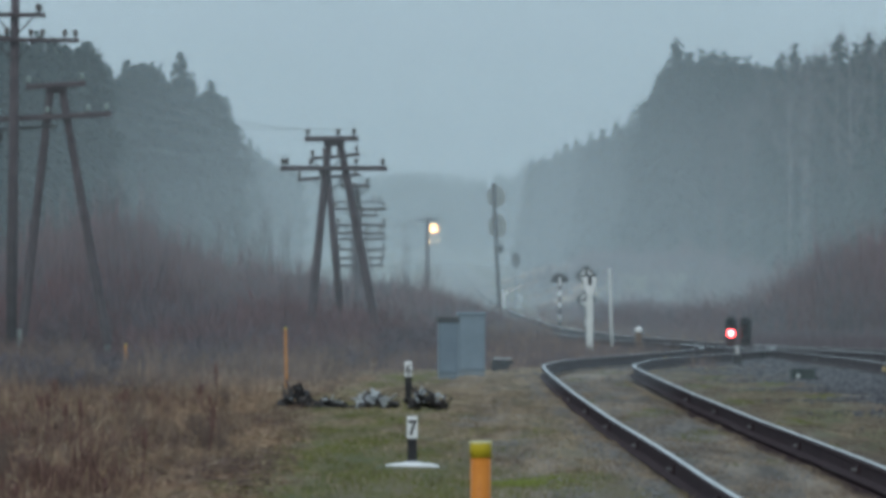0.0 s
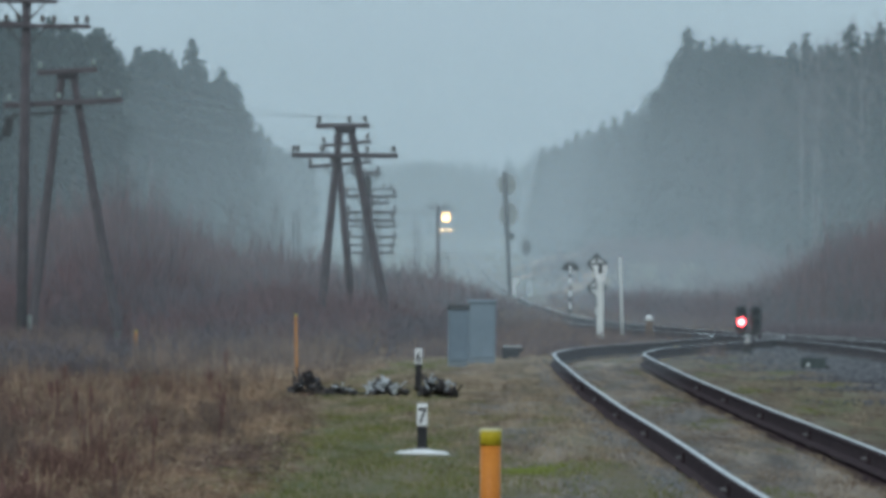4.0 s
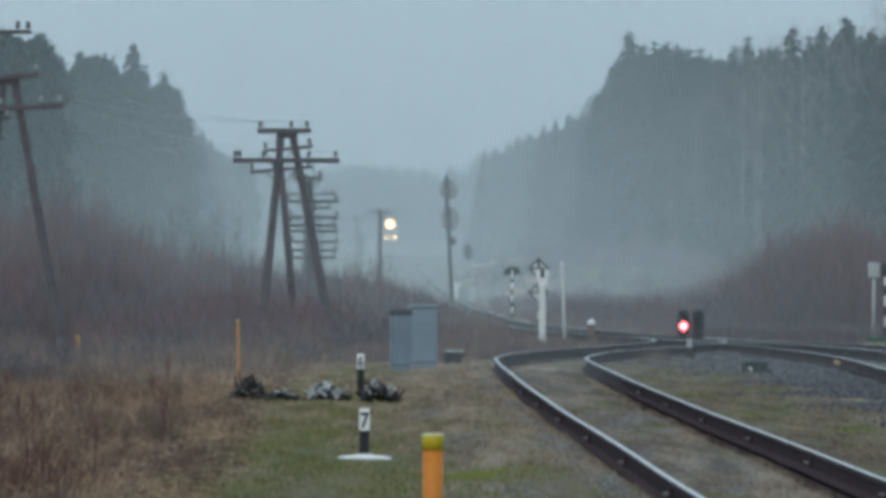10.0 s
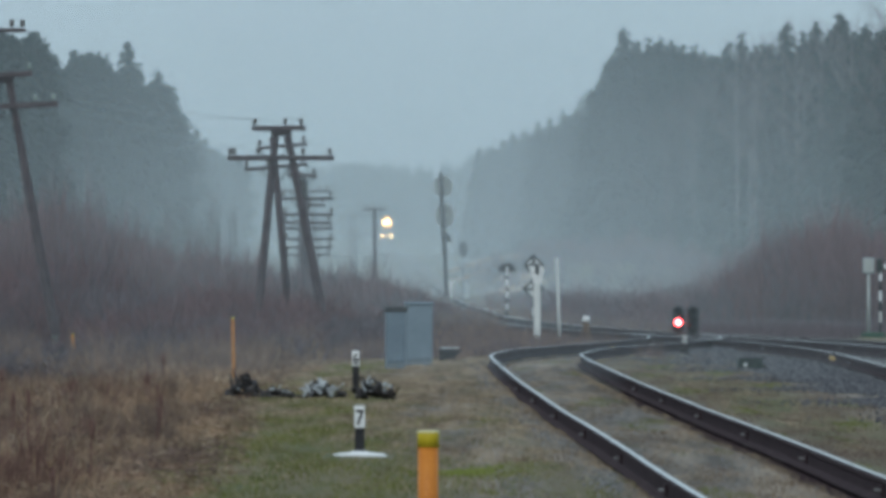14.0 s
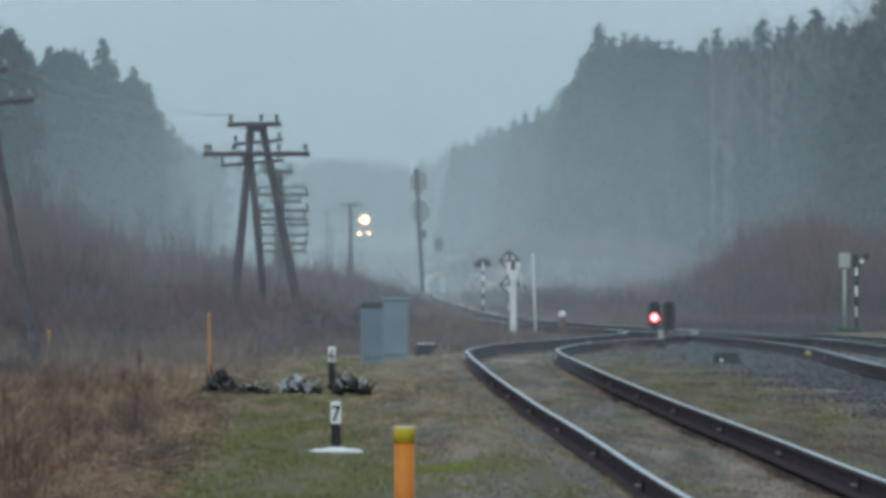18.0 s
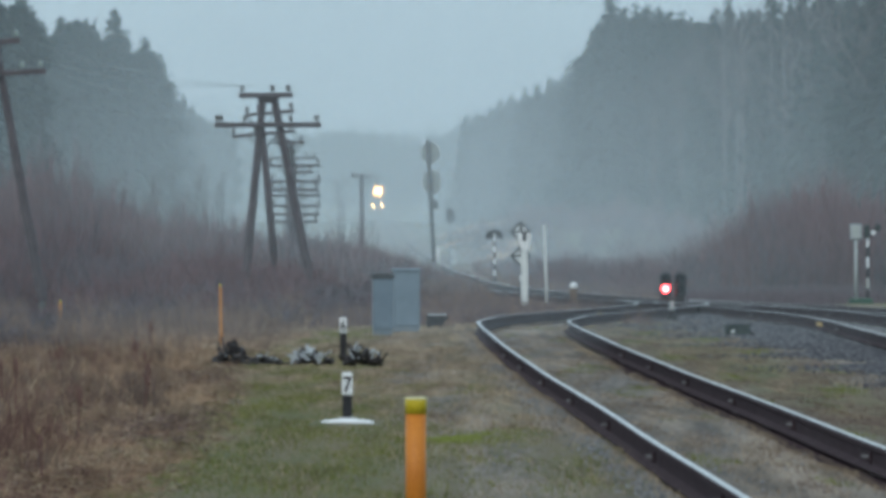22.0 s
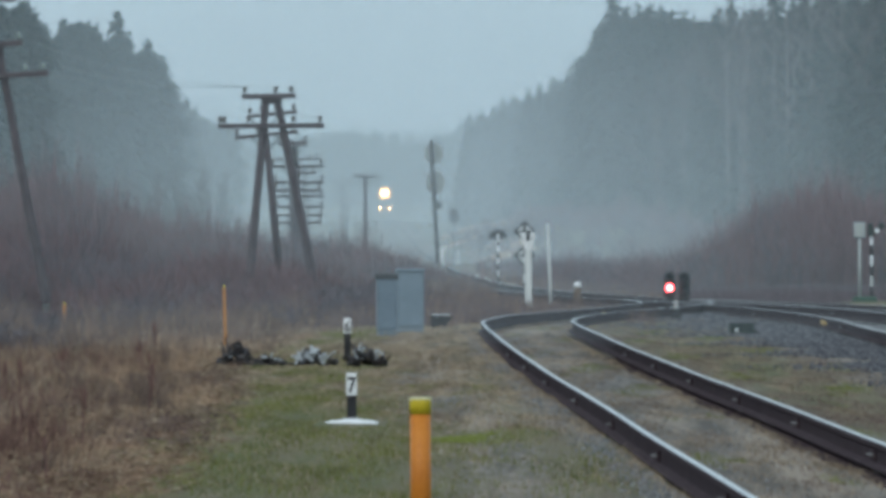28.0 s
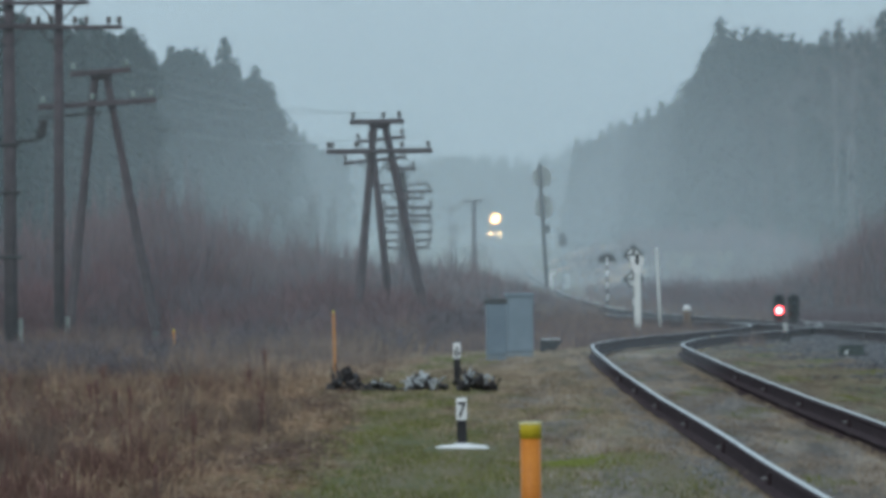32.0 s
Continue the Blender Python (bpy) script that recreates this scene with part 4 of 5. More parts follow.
    x = siding(y) + side * (GAUGE / 2 + 0.036) + g.choice([-1, 1], n) * (0.1 + np.abs(g.normal(0, 0.09, n)))
    on = patchy(x, y, 2.7, 15.0) * 0.6 + patchy(x, y, 0.8, 3.0) * 0.5 > g.uniform(0.25, 0.95, n)
    x, y = x[on], y[on]
    h = g.uniform(0.02, 0.065, len(x))
    tagged(new("rail_side_grass", tri_mesh("rail_side_grass", blades(g, x, y, h, g.uniform(0.005, 0.011, len(x)), 0.5), M_SHORTDRY)), "faded grass creeping up to the rails", "grass", kind="stuff")
    # rank brown stalks where the field meets the thicket
    n = 130000
    y = 235 + 215 * g.random(n) ** 0.55
    wide = 0.024 * y + 2.6
    x = field_edge(y) - 0.2 - g.random(n) * (wide + field_edge(y))
    on = patchy(x, y, 2.3, 12.0) + np.clip((y - 330) / 80, -0.3, 0.6) > g.uniform(0.3, 1.0, n)
    x, y = x[on], y[on]
    h = g.uniform(0.1, 0.55, len(x)) * np.clip((y - 200) / 150, 0.4, 1.1) * (0.35 + 1.1 * patchy(x, y, 1.7, 21.0)) * np.clip((field_edge(y) - x) / 1.0, 0.25, 1)
    # stalks cut low on the same sight line to the A-frame's foot
    h *= np.where((np.abs(x / y + 0.01895) < 0.0007) & (y > 300), 0.3, 1)
    straw = g.random(len(x)) < np.where(y > 345, 0.18, 0.5)
    tris = blades(g, x, y, h, g.uniform(0.007, 0.014, len(x)), 0.2)
    tagged(new("straw_stalks", tri_mesh("straw_stalks", tris[straw], M_DRY)), "pale straw stalks at the edge of the thicket", "weeds", kind="stuff")
    tagged(new("rank_stalks", tri_mesh("rank_stalks", tris[~straw], M_STALK)), "rank brown weed stalks at the edge of the thicket", "weeds", kind="stuff")
    # brown weeds beyond the cabinets and along the line
    n = 80000
    y = 405 + 470 * g.random(n) ** 1.4
    x = np.where(g.random(n) < 0.75, g.uniform(-2.5, 2.4, n), g.uniform(-1, 4, n))
    on = (np.abs(x - main_line(y)) > 1.6) & (np.abs(x - siding(np.clip(y, 0, 519))) > 1.3)
    on &= x < main_line(y)
    x, y = x[on], y[on]
    h = g.uniform(0.1, 0.42, len(x)) * np.where((y > 540) & (y < 700) & (x < 1.2), 1.7, 1)
    # and low growth on the far side of the line
    fy = g.uniform(545, 980, 30000)
    fx = main_line(fy) + 1.9 + 7 * g.random(30000)
    x, y, h = np.concatenate([x, fx]), np.concatenate([y, fy]), np.concatenate([h, g.uniform(0.12, 0.5, 30000)])
    fy = g.uniform(560, 690, 26000)
    fx = -2.6 + (np.minimum(main_line(fy) - 1.3, 1.9) + 2.6) * g.random(26000)
    x, y, h = np.concatenate([x, fx]), np.concatenate([y, fy]), np.concatenate([h, g.uniform(0.25, 0.72, 26000)])
    ex, ey = g.uniform(6, 17, 60000), g.uniform(500, 690, 60000)
    on = (ex > main_line(ey) + 2.2) & ~((ex > 9.6) & (ex < 11.6) & (ey < 541)) & (ex > np.where(ey < 519, loop_line(np.clip(ey, 120, 519)) + 2.0, -99))
    x, y = np.concatenate([x, ex[on]]), np.concatenate([y, ey[on]])
    h = np.concatenate([h, g.uniform(0.08, 0.5, on.sum())])
    tris = blades(g, x, y, h, g.uniform(0.008, 0.018, len(x)), 0.4)
    pale = (g.random(len(x)) < 0.5) | (x > 6)
    straw = ~pale & (patchy(x, y, 1.9, 31.0) > g.uniform(0.25, 0.9, len(x)))
    tagged(new("straw_weeds", tri_mesh("straw_weeds", tris[straw], M_DRY)), "knee-high straw-coloured weeds along the main line", "grass", kind="stuff")
    pale &= x > -2.6
    tagged(new("brown_weeds", tri_mesh("brown_weeds", tris[~pale & ~straw], M_STALK)), "knee-high brown weeds along the main line", "grass", kind="stuff")
    tagged(new("pale_weeds", tri_mesh("pale_weeds", tris[pale], M_TWIG)), "knee-high pale grey-brown weeds along the tracks", "grass", kind="stuff")


make_grass()


def dead_stalk(x, y, height, seed):
    """A single dead stem with a few side twigs."""
    rng = random.Random(seed)
    bend = rng.uniform(-0.12, 0.12)
    t = thing("dead_stalk", pose(x, y, float(ground_height(x, y))), "single dead reddish-brown weed stalk in the grass", "weed stalk", "dead weed stalks")
    g = Geo().rod((0, 0, -0.02), (bend * height, 0, height), 0.011, 0.005, 5)
    part("stem", g, M_REDWEED, t)
    part("seed_head", Geo().lathe([(0.006, height * 0.72), (0.02, height * 0.8), (0.017, height * 0.93), (0.005, height * 1.03)], (bend * height * 0.9, 0, 0), 7), M_REDWEED, t, "rust-red seed head")
    for k in range(5):
        u = rng.uniform(0.45, 0.95)
        a = rng.choice((-1, 1)) * rng.uniform(0.04, 0.12)
        part("twig", Geo().rod((bend * height * u, 0, height * u), (bend * height * u + a, rng.uniform(-0.05, 0.05), height * u + rng.uniform(0.06, 0.16)), 0.007, 0.003, 4), M_REDWEED, t)


CLUMP_MESH = [tri_mesh("weed_clump", shrub_tris(s, 0.6, 46) * np.array([0.34, 0.34, 1]), M_WEED) for s in (51, 52, 53)]
RED_CLUMP = [tri_mesh("weed_clump", shrub_tris(s, 0.6, 40) * np.array([0.34, 0.34, 1]), M_REDWEED) for s in (54, 55)]
clump_rng = random.Random(91)
for k in range(115):
    d = 105 + 240 * clump_rng.random() ** 0.9
    inward = 0.25 + clump_rng.random() * 0.02 * d
    lump = 0.5 + 0.5 * math.sin(d * 0.09 + 1.2) * math.sin(inward * 2.1 + 0.4)
    if lump < clump_rng.random() * 0.9:
        continue
    x = float(field_edge(d)) - inward
    s = clump_rng.uniform(0.5, 1.15)
    ob = new("weed_clump", CLUMP_MESH[k % 3])
    ob.matrix_basis = pose(x, d, float(ground_height(x, d)), 0, 0, clump_rng.uniform(0, 360)) @ Matrix.Diagonal((s, s, s * clump_rng.uniform(0.4, 0.75), 1))
    tagged(ob, "bushy clump of dead dark brown weeds in the grass", "weed clump", "dead weed clumps")

for k in range(110):
    d = 105 + 85 * clump_rng.random()
    x = float(field_edge(d)) - 0.6 - clump_rng.random() ** 0.7 * 0.018 * d
    s = clump_rng.uniform(0.45, 0.95)
    ob = new("weed_clump", RED_CLUMP[k % 2])
    ob.matrix_basis = pose(x, d, float(ground_height(x, d)), 0, 0, clump_rng.uniform(0, 360)) @ Matrix.Diagonal((s, s, s * clump_rng.uniform(0.5, 0.85), 1))
    tagged(ob, "bushy clump of dead reddish weeds in the grass", "weed clump", "dead weed clumps")

stalk_rng = random.Random(77)
for k in range(34):
    d = stalk_rng.uniform(115, 300)
    dead_stalk(float(field_edge(d)) - 0.3 - stalk_rng.random() * (0.018 * d), d, stalk_rng.uniform(0.3, 0.58), k)

# ---- ballast and sleepers ----


def stones(g, name, x, y, r, material, label):
    """Broken stones, each a rough octahedron, bedded in the ground."""
    n = len(x)
    z = ground_height(x, y)
    base = np.array([[1, 0, 0], [-1, 0, 0], [0, 1, 0], [0, -1, 0], [0, 0, 1], [0, 0, -1]], float)
    faces = [(0, 2, 4), (2, 1, 4), (1, 3, 4), (3, 0, 4), (2, 0, 5), (1, 2, 5), (3, 1, 5), (0, 3, 5)]
    pts = base[None] * r[:, None, None] * g.uniform(0.6, 1.25, (n, 6, 3)) + g.normal(0, 0.2, (n, 6, 3)) * r[:, None, None] * 0.5
    a = g.uniform(0, 6.3, n)
    c, s = np.cos(a), np.sin(a)
    px, py = pts[..., 0] * c[:, None] - pts[..., 1] * s[:, None], pts[..., 0] * s[:, None] + pts[..., 1] * c[:, None]
    pts = np.stack([px + x[:, None], py + y[:, None], pts[..., 2] + (z + r * 0.4)[:, None]], 2)
    fs = (np.arange(n)[:, None, None] * 6 + np.array(faces)[None]).reshape(-1, 3)
    me = bpy.data.meshes.new(name)
    me.from_pydata(pts.reshape(-1, 3).tolist(), [], fs.tolist())
    me.materials.append(material)
    tagged(new(name, me), label, "ballast", kind="stuff")


def make_ballast():
    g = np.random.default_rng(41)
    n = 64000
    y = 170 + 330 * g.random(n) ** 0.85
    x = main_line(y) - 0.85 - np.abs(g.normal(0, 1, n)) * (0.72 + 0.3 * np.sin(y * 0.21) + 0.7 * np.clip((y - 320) / 80, 0, 1)) * np.clip((y - 130) / 150, 0.4, 1)
    on = (x > siding(np.clip(y, 0, 519)) + 1.0) | (y > 470)
    x, y = x[on], y[on]
    by = g.uniform(230, 470, 9000)
    gap = loop_line(by) - main_line(by)
    bx = main_line(by) + 0.9 + (gap - 1.8) * g.random(9000)
    by, bx = by[gap > 2.0], bx[gap > 2.0]
    x, y = np.concatenate([x, bx]), np.concatenate([y, by])
    stones(g, "ballast", x, y, g.uniform(0.009, 0.028, len(x)), M_STONE, "coarse grey crushed stone beside the main line")
    # paler stone inside the main line and the loop: the lit strip put into colour
    y = g.uniform(230, 500, 22000)
    x = np.where(g.random(22000) < 0.6, main_line(y), loop_line(y)) + g.uniform(-0.68, 0.68, 22000)
    stones(g, "pale_ballast", x, y, g.uniform(0.012, 0.034, len(x)), M_GREYSTONE, "paler crushed stone between the rails of the main line")
    # fine gravel spilled along the siding
    n = 17000
    y = 110 + 320 * g.random(n) ** 1.3
    x = siding(y) + np.where(g.random(n) < 0.85, -0.92 - np.abs(g.normal(0, 0.14, n)), g.uniform(-0.68, 0.68, n))
    on = patchy(x, y, 1.1, 19.0) > g.uniform(0.0, 0.8, n)
    x, y = x[on], y[on]
    stones(g, "siding_gravel", x, y, g.uniform(0.005, 0.016, len(x)), M_GREYSTONE, "fine grey gravel spilled along the siding")


make_ballast()

# ---- trackside things ----


def painted_digit(kind, x, z, h, y):
    """A painted numeral as flat strokes."""
    c = bpy.data.curves.new("numeral", "FONT")
    c.body, c.size, c.align_x, c.extrude = kind, h * 1.38, "CENTER", 0.001
    c.offset = 0.004
    ob = new("numeral", c)
    dg = bpy.context.evaluated_depsgraph_get()
    me = bpy.data.meshes.new_from_object(ob.evaluated_get(dg))
    bpy.data.objects.remove(ob)
    g = Geo().add([(x + v.co.x * 0.8, y - v.co.z, z + v.co.y) for v in me.vertices], [tuple(p.vertices) for p in me.polygons])
    return g


def distance_post(x, y, height, number, mound):
    z = float(ground_height(x, y))
    t = thing("distance_post", pose(x, y, z), "short black and white distance post with the number " + number, "distance post", "distance posts")
    plate = 0.212
    part("shaft", Geo().box((0, 0, (height - plate) / 2 - 0.05), (0.094, 0.09, height - plate + 0.1), 0.008), M_BLACK, t, "black painted shaft")
    p = part("number_plate", Geo().box((0, 0, height - plate / 2), (0.1, 0.096, plate), 0.008), M_WHITE, t, "white painted top")
    part("numeral", painted_digit(number, 0, height - plate * 0.86, plate * 0.7, -0.05), M_BLACK, p, "black painted numeral")
    if mound:
        part("whitewashed_collar", Geo().lathe([(0.265, -0.06), (0.255, 0.0), (0.25, 0.014), (0.2, 0.03), (0.11, 0.036), (0.05, 0.05)], n=20), M_WHITE, t, "low whitewashed collar", True)
    return t


distance_post(-0.906, 199.4, 0.476, "7", True)
distance_post(-1.394, 294.7, 0.62, "6", False)


def marker_pipe(x, y, height):
    t = thing("cable_marker_post", pose(x, y, float(ground_height(x, y))), "thick orange plastic marker post with a yellow cap", "marker post")
    part("pipe", Geo().lathe([(0.061, -0.05), (0.061, height - 0.1)], n=20), M_ORANGE, t, smooth=True)
    c = part("cap", Geo().lathe([(0.064, height - 0.1), (0.065, height - 0.012), (0.06, height - 0.006)], n=20), M_YELLOW, t, "dull yellow cap", True)
    part("cap_top", Geo().lathe([(0.067, height - 0.014), (0.067, height - 0.003), (0.05, height)], n=20), M_PALEYEL, c, "pale yellow rim")


marker_pipe(-0.163, 124.8, 0.81)


def stake(x, y, height, lean):
    t = thing("orange_stake", pose(x, y, float(ground_height(x, y)), 0, lean, 0), "thin weathered orange stake in the grass", "stake", "orange stakes")
    part("shaft", Geo().box((0, 0, height / 2 - 0.05), (0.05, 0.045, height + 0.1), 0.01), M_STAKE, t)
    part("tip", Geo().lathe([(0.023, height), (0.015, height + 0.03), (0.004, height + 0.035)], n=8), M_YELLOW, t)


stake(-3.46, 330, 0.98, -1.2)
stake(-6.88, 380, 0.6, 0)


def cabinet(x, y, w, h, d, paint, roof_paint, roof, label):
    t = thing("relay_cabinet", pose(x, y, float(ground_height(x, y)), 0, 0, 3), label, "relay cabinet", "relay cabinets")
    part("plinth", Geo().box((0, 0, 0.0), (w * 0.96, d * 0.96, 0.16), 0.01), paint, t)
    part("body", Geo().box((0, 0, h / 2 + 0.05), (w, d, h - 0.08), 0.012), paint, t)
    part("roof", Geo().box((0, 0, h + 0.01), (w + 0.04, d + 0.08, roof), 0.015), roof_paint, t)
    dr = part("door", Geo().box((0, -d / 2 - 0.008, h / 2 + 0.05), (w - 0.07, 0.02, h - 0.18), 0.006), paint, t)
    part("handle", Geo().box((w * 0.3, -d / 2 - 0.03, h * 0.52), (0.02, 0.03, 0.09), 0.004), paint, dr)
    for k in (0.25, 0.75):
        part("hinge", Geo().rod((-w / 2 + 0.03, -d / 2 - 0.02, h * k), (-w / 2 + 0.03, -d / 2 - 0.02, h * k + 0.09), 0.012, n=6), paint, dr)


cabinet(-1.05, 367, 0.345, 1.03, 0.4, M_CABGREY, M_BLACK, 0.1, "narrow blue-grey metal relay cabinet with a dark roof")
cabinet(-0.67, 382, 0.48, 1.13, 0.45, M_CABLIGHT, M_CABLIGHT, 0.06, "pale blue-grey metal relay cabinet on short grass")


def trough():
    t = thing("cable_trough", pose(-0.105, 398, float(ground_height(-0.1, 398))), "small black box on legs with a pale lid by the cabinets", "cable box")
    g = Geo().add([(-0.2, -0.15, 0.02), (0.1, -0.15, 0.08), (0.1, 0.15, 0.08), (-0.2, 0.15, 0.02), (-0.21, -0.17, 0.24), (0.21, -0.17, 0.22), (0.21, 0.17, 0.22), (-0.21, 0.17, 0.24)], [(3, 2, 1, 0), (4, 5, 6, 7), (0, 1, 5, 4), (1, 2, 6, 5), (2, 3, 7, 6), (3, 0, 4, 7)])
    part("body", g, M_BLACK, t)
    part("lid", Geo().box((-0.01, 0, 0.255), (0.36, 0.3, 0.03), 0.01), M_SCRAPLIGHT, t, "pale grey lid")
    for k in (-0.15, 0.06):
        part("leg", Geo().box((k, 0, 0.02), (0.05, 0.2, 0.12)), M_IRON, t)


trough()


def scrap_heap(x, y, w, h, dark, pale, seed, label):
    rng = random.Random(seed)
    t = thing("scrap_heap", pose(x, y, float(ground_height(x, y))), label, "scrap heap", "heaps of old track parts")
    for k in range(dark):
        u = rng.uniform(-0.5, 0.5)
        top = h * (1 - abs(u) * 1.2) * rng.uniform(0.35, 1.0)
        s = (rng.uniform(0.05, 0.17), rng.uniform(0.06, 0.2), rng.uniform(0.018, 0.06))
        m = Euler((rng.uniform(-0.8, 0.8), rng.uniform(-1.2, 1.2), rng.uniform(0, 3))).to_matrix().to_4x4()
        part("iron_plate", Geo().box((u * w, rng.uniform(-0.25, 0.25), max(0.03, top - 0.05)), s, 0.012, m), M_SCRAP, t)
    for k in range(dark // 3):
        u = rng.uniform(-0.5, 0.5)
        part("iron_bar", Geo().rod((u * w, rng.uniform(-0.2, 0.2), 0), (u * w + rng.uniform(-0.15, 0.15), rng.uniform(-0.2, 0.2), h * rng.uniform(0.6, 1.15) * (1 - abs(u))), 0.013, n=6), M_SCRAP, t)
    for k in range(pale * 3 // 2):
        u = rng.uniform(-0.45, 0.45)
        m = Euler((rng.uniform(-0.9, 0.9), rng.uniform(-1.2, 1.2), rng.uniform(-0.8, 0.8))).to_matrix().to_4x4()
        part("pale_fragment", Geo().box((u * w, -0.28 + rng.uniform(0, 0.1), h * rng.uniform(0.35, 0.95) * (1 - abs(u) * 0.6)), (rng.uniform(0.05, 0.15), rng.uniform(0.02, 0.05), rng.uniform(0.008, 0.026)), 0.003, m), M_SCRAPLIGHT, t, "pale weathered fragment")


scrap_heap(-2.85, 286, 0.42, 0.36, 30, 1, 1, "heap of dark rusted iron track parts in the grass")
scrap_heap(-2.38, 285, 0.38, 0.2, 16, 3, 2, "low heap of dark iron with a pale slab")
scrap_heap(-1.8, 286, 0.56, 0.29, 22, 15, 3, "heap of pale and dark iron fittings on the turf")
scrap_heap(-1.1, 284, 0.48, 0.34, 30, 6, 4, "heap of black iron fittings on the turf")


def striped_mast(t, height, r, lower, n, c=(0, 0)):
    """Alternating black and white lengths of one mast."""
    m = part("mast", Geo().lathe([(r, -0.1), (r, height)], (*c, 0), 10), M_WHITE, t, "mast with black and white bands", True)
    step = (height - lower) / n
    for k in range(0, n, 2):
        part("black_band", Geo().lathe([(r + 0.004, lower + k * step), (r + 0.004, lower + (k + 1) * step)], (*c, 0), 10), M_BLACK, m, smooth=True)
    return m


def half_disc_sign(x, y):
    t = thing("half_disc_sign", pose(x, y, float(ground_height(x, y))), "black half-disc sign on a black and white banded mast", "railway sign")
    base = 1.54 - 0.13 - float(ground_height(x, y))
    striped_mast(t, base + 0.15, 0.036, 0.2, 8)
    arc = [(0.3 * math.cos(a), 0.29 * math.sin(a)) for a in np.linspace(0, math.pi, 18)]
    d = part("half_disc", Geo().plate(arc, -0.06, -0.045, (0, 0, base)), M_BLACK, t, "black half-disc with a white rim")
    part("centre_bar", Geo().plate([(-0.028, -0.12), (0.028, -0.12), (0.028, 0.16), (-0.028, 0.16)], -0.072, -0.061, (0, 0, base)), M_WHITE, d, "white bar")


half_disc_sign(1.68, 693)


def diamond_sign(x, y):
    gz = float(ground_height(x, y))
    t = thing("diamond_sign", pose(x, y, gz), "two black-framed diamond signs on a banded mast", "railway sign")
    striped_mast(t, 1.9 - gz, 0.045, 0.12, 9)
    for z in (1.62, 0.9):
        q = 0.34
        frame_pts = [(0, q), (q, 0), (0, -q), (-q, 0)]
        c = (0, 0, z - gz)
        b = part("backing", Geo().plate([(u * 0.95, v * 0.95) for u, v in frame_pts], -0.062, -0.05, c), M_GREYPOST, t, "pale diamond board")
        g = Geo()
        for k in range(4):
            (ax, az), (bx, bz) = frame_pts[k], frame_pts[(k + 1) % 4]
            s = 0.74
            g.plate([(ax, az), (bx, bz), (bx * s, bz * s), (ax * s, az * s)], -0.085, -0.066, c)
        part("black_frame", g, M_BLACK, b, "black diamond frame")
        part("black_bar", Geo().plate([(-0.04, -0.02), (0.04, -0.02), (0.04, 0.26), (-0.04, 0.26)], -0.085, -0.066, c), M_BLACK, b)
        part("black_bar", Geo().plate([(-0.25, -0.035), (0.25, -0.035), (0.25, 0.025), (-0.25, 0.025)], -0.092, -0.087, c), M_BLACK, b)


diamond_sign(2.33, 634)


def shield_post(x, y):
    gz = float(ground_height(x, y))
    t = thing("shield_post", pose(x, y, gz), "thick white post with a white shield and black bar", "railway sign")
    top = 1.58 - gz
    part("post", Geo().box((0, 0, top / 2 - 0.2), (0.15, 0.12, top - 0.2), 0.02), M_GREYPOST, t)
    out = [(-0.15, 0.0), (0.15, 0.0), (0.15, -0.13), (0.1, -0.3), (0.075, -0.4), (-0.075, -0.4), (-0.1, -0.3), (-0.15, -0.13)]
    s = part("shield", Geo().plate(out[::-1], -0.09, -0.07, (0, 0, top)), M_WHITE, t)
    part("black_bar", Geo().plate([(-0.045, -0.19), (0.045, -0.19), (0.045, 0.0), (-0.045, 0.0)], -0.11, -0.094, (0, 0, top)), M_BLACK, s)
    part("foot", Geo().lathe([(0.16, -0.05), (0.15, 0.03), (0.09, 0.06)], n=12), M_WHITE, t)


shield_post(1.83, 476)


def thin_post(x, y):
    gz = float(ground_height(x, y))
    t = thing("thin_white_post", pose(x, y, gz, 0, -2.0, 0), "thin weathered white post leaning slightly beside the siding", "post")
    part("shaft", Geo().lathe([(0.037, -0.1), (0.033, 1.0), (0.029, 1.96), (0.016, 2.0)], n=10), M_GREYPOST, t, smooth=True)


thin_post(2.39, 486)


def bollard(x, y, top):
    gz = float(ground_height(x, y))
    h = top - gz
    t = thing("capped_bollard", pose(x, y, gz), "brown bollard with a white rounded cap", "bollard")
    part("stem", Geo().lathe([(0.088, -0.05), (0.084, h - 0.17), (0.07, h - 0.13)], n=12), M_RUSTPIPE, t, smooth=True)
    part("cap", Geo().lathe([(0.086, h - 0.13), (0.09, h - 0.08), (0.07, h - 0.025), (0.03, h)], n=12), M_WHITE, t, "white rounded cap", True)


bollard(3.07, 498, 0.41)


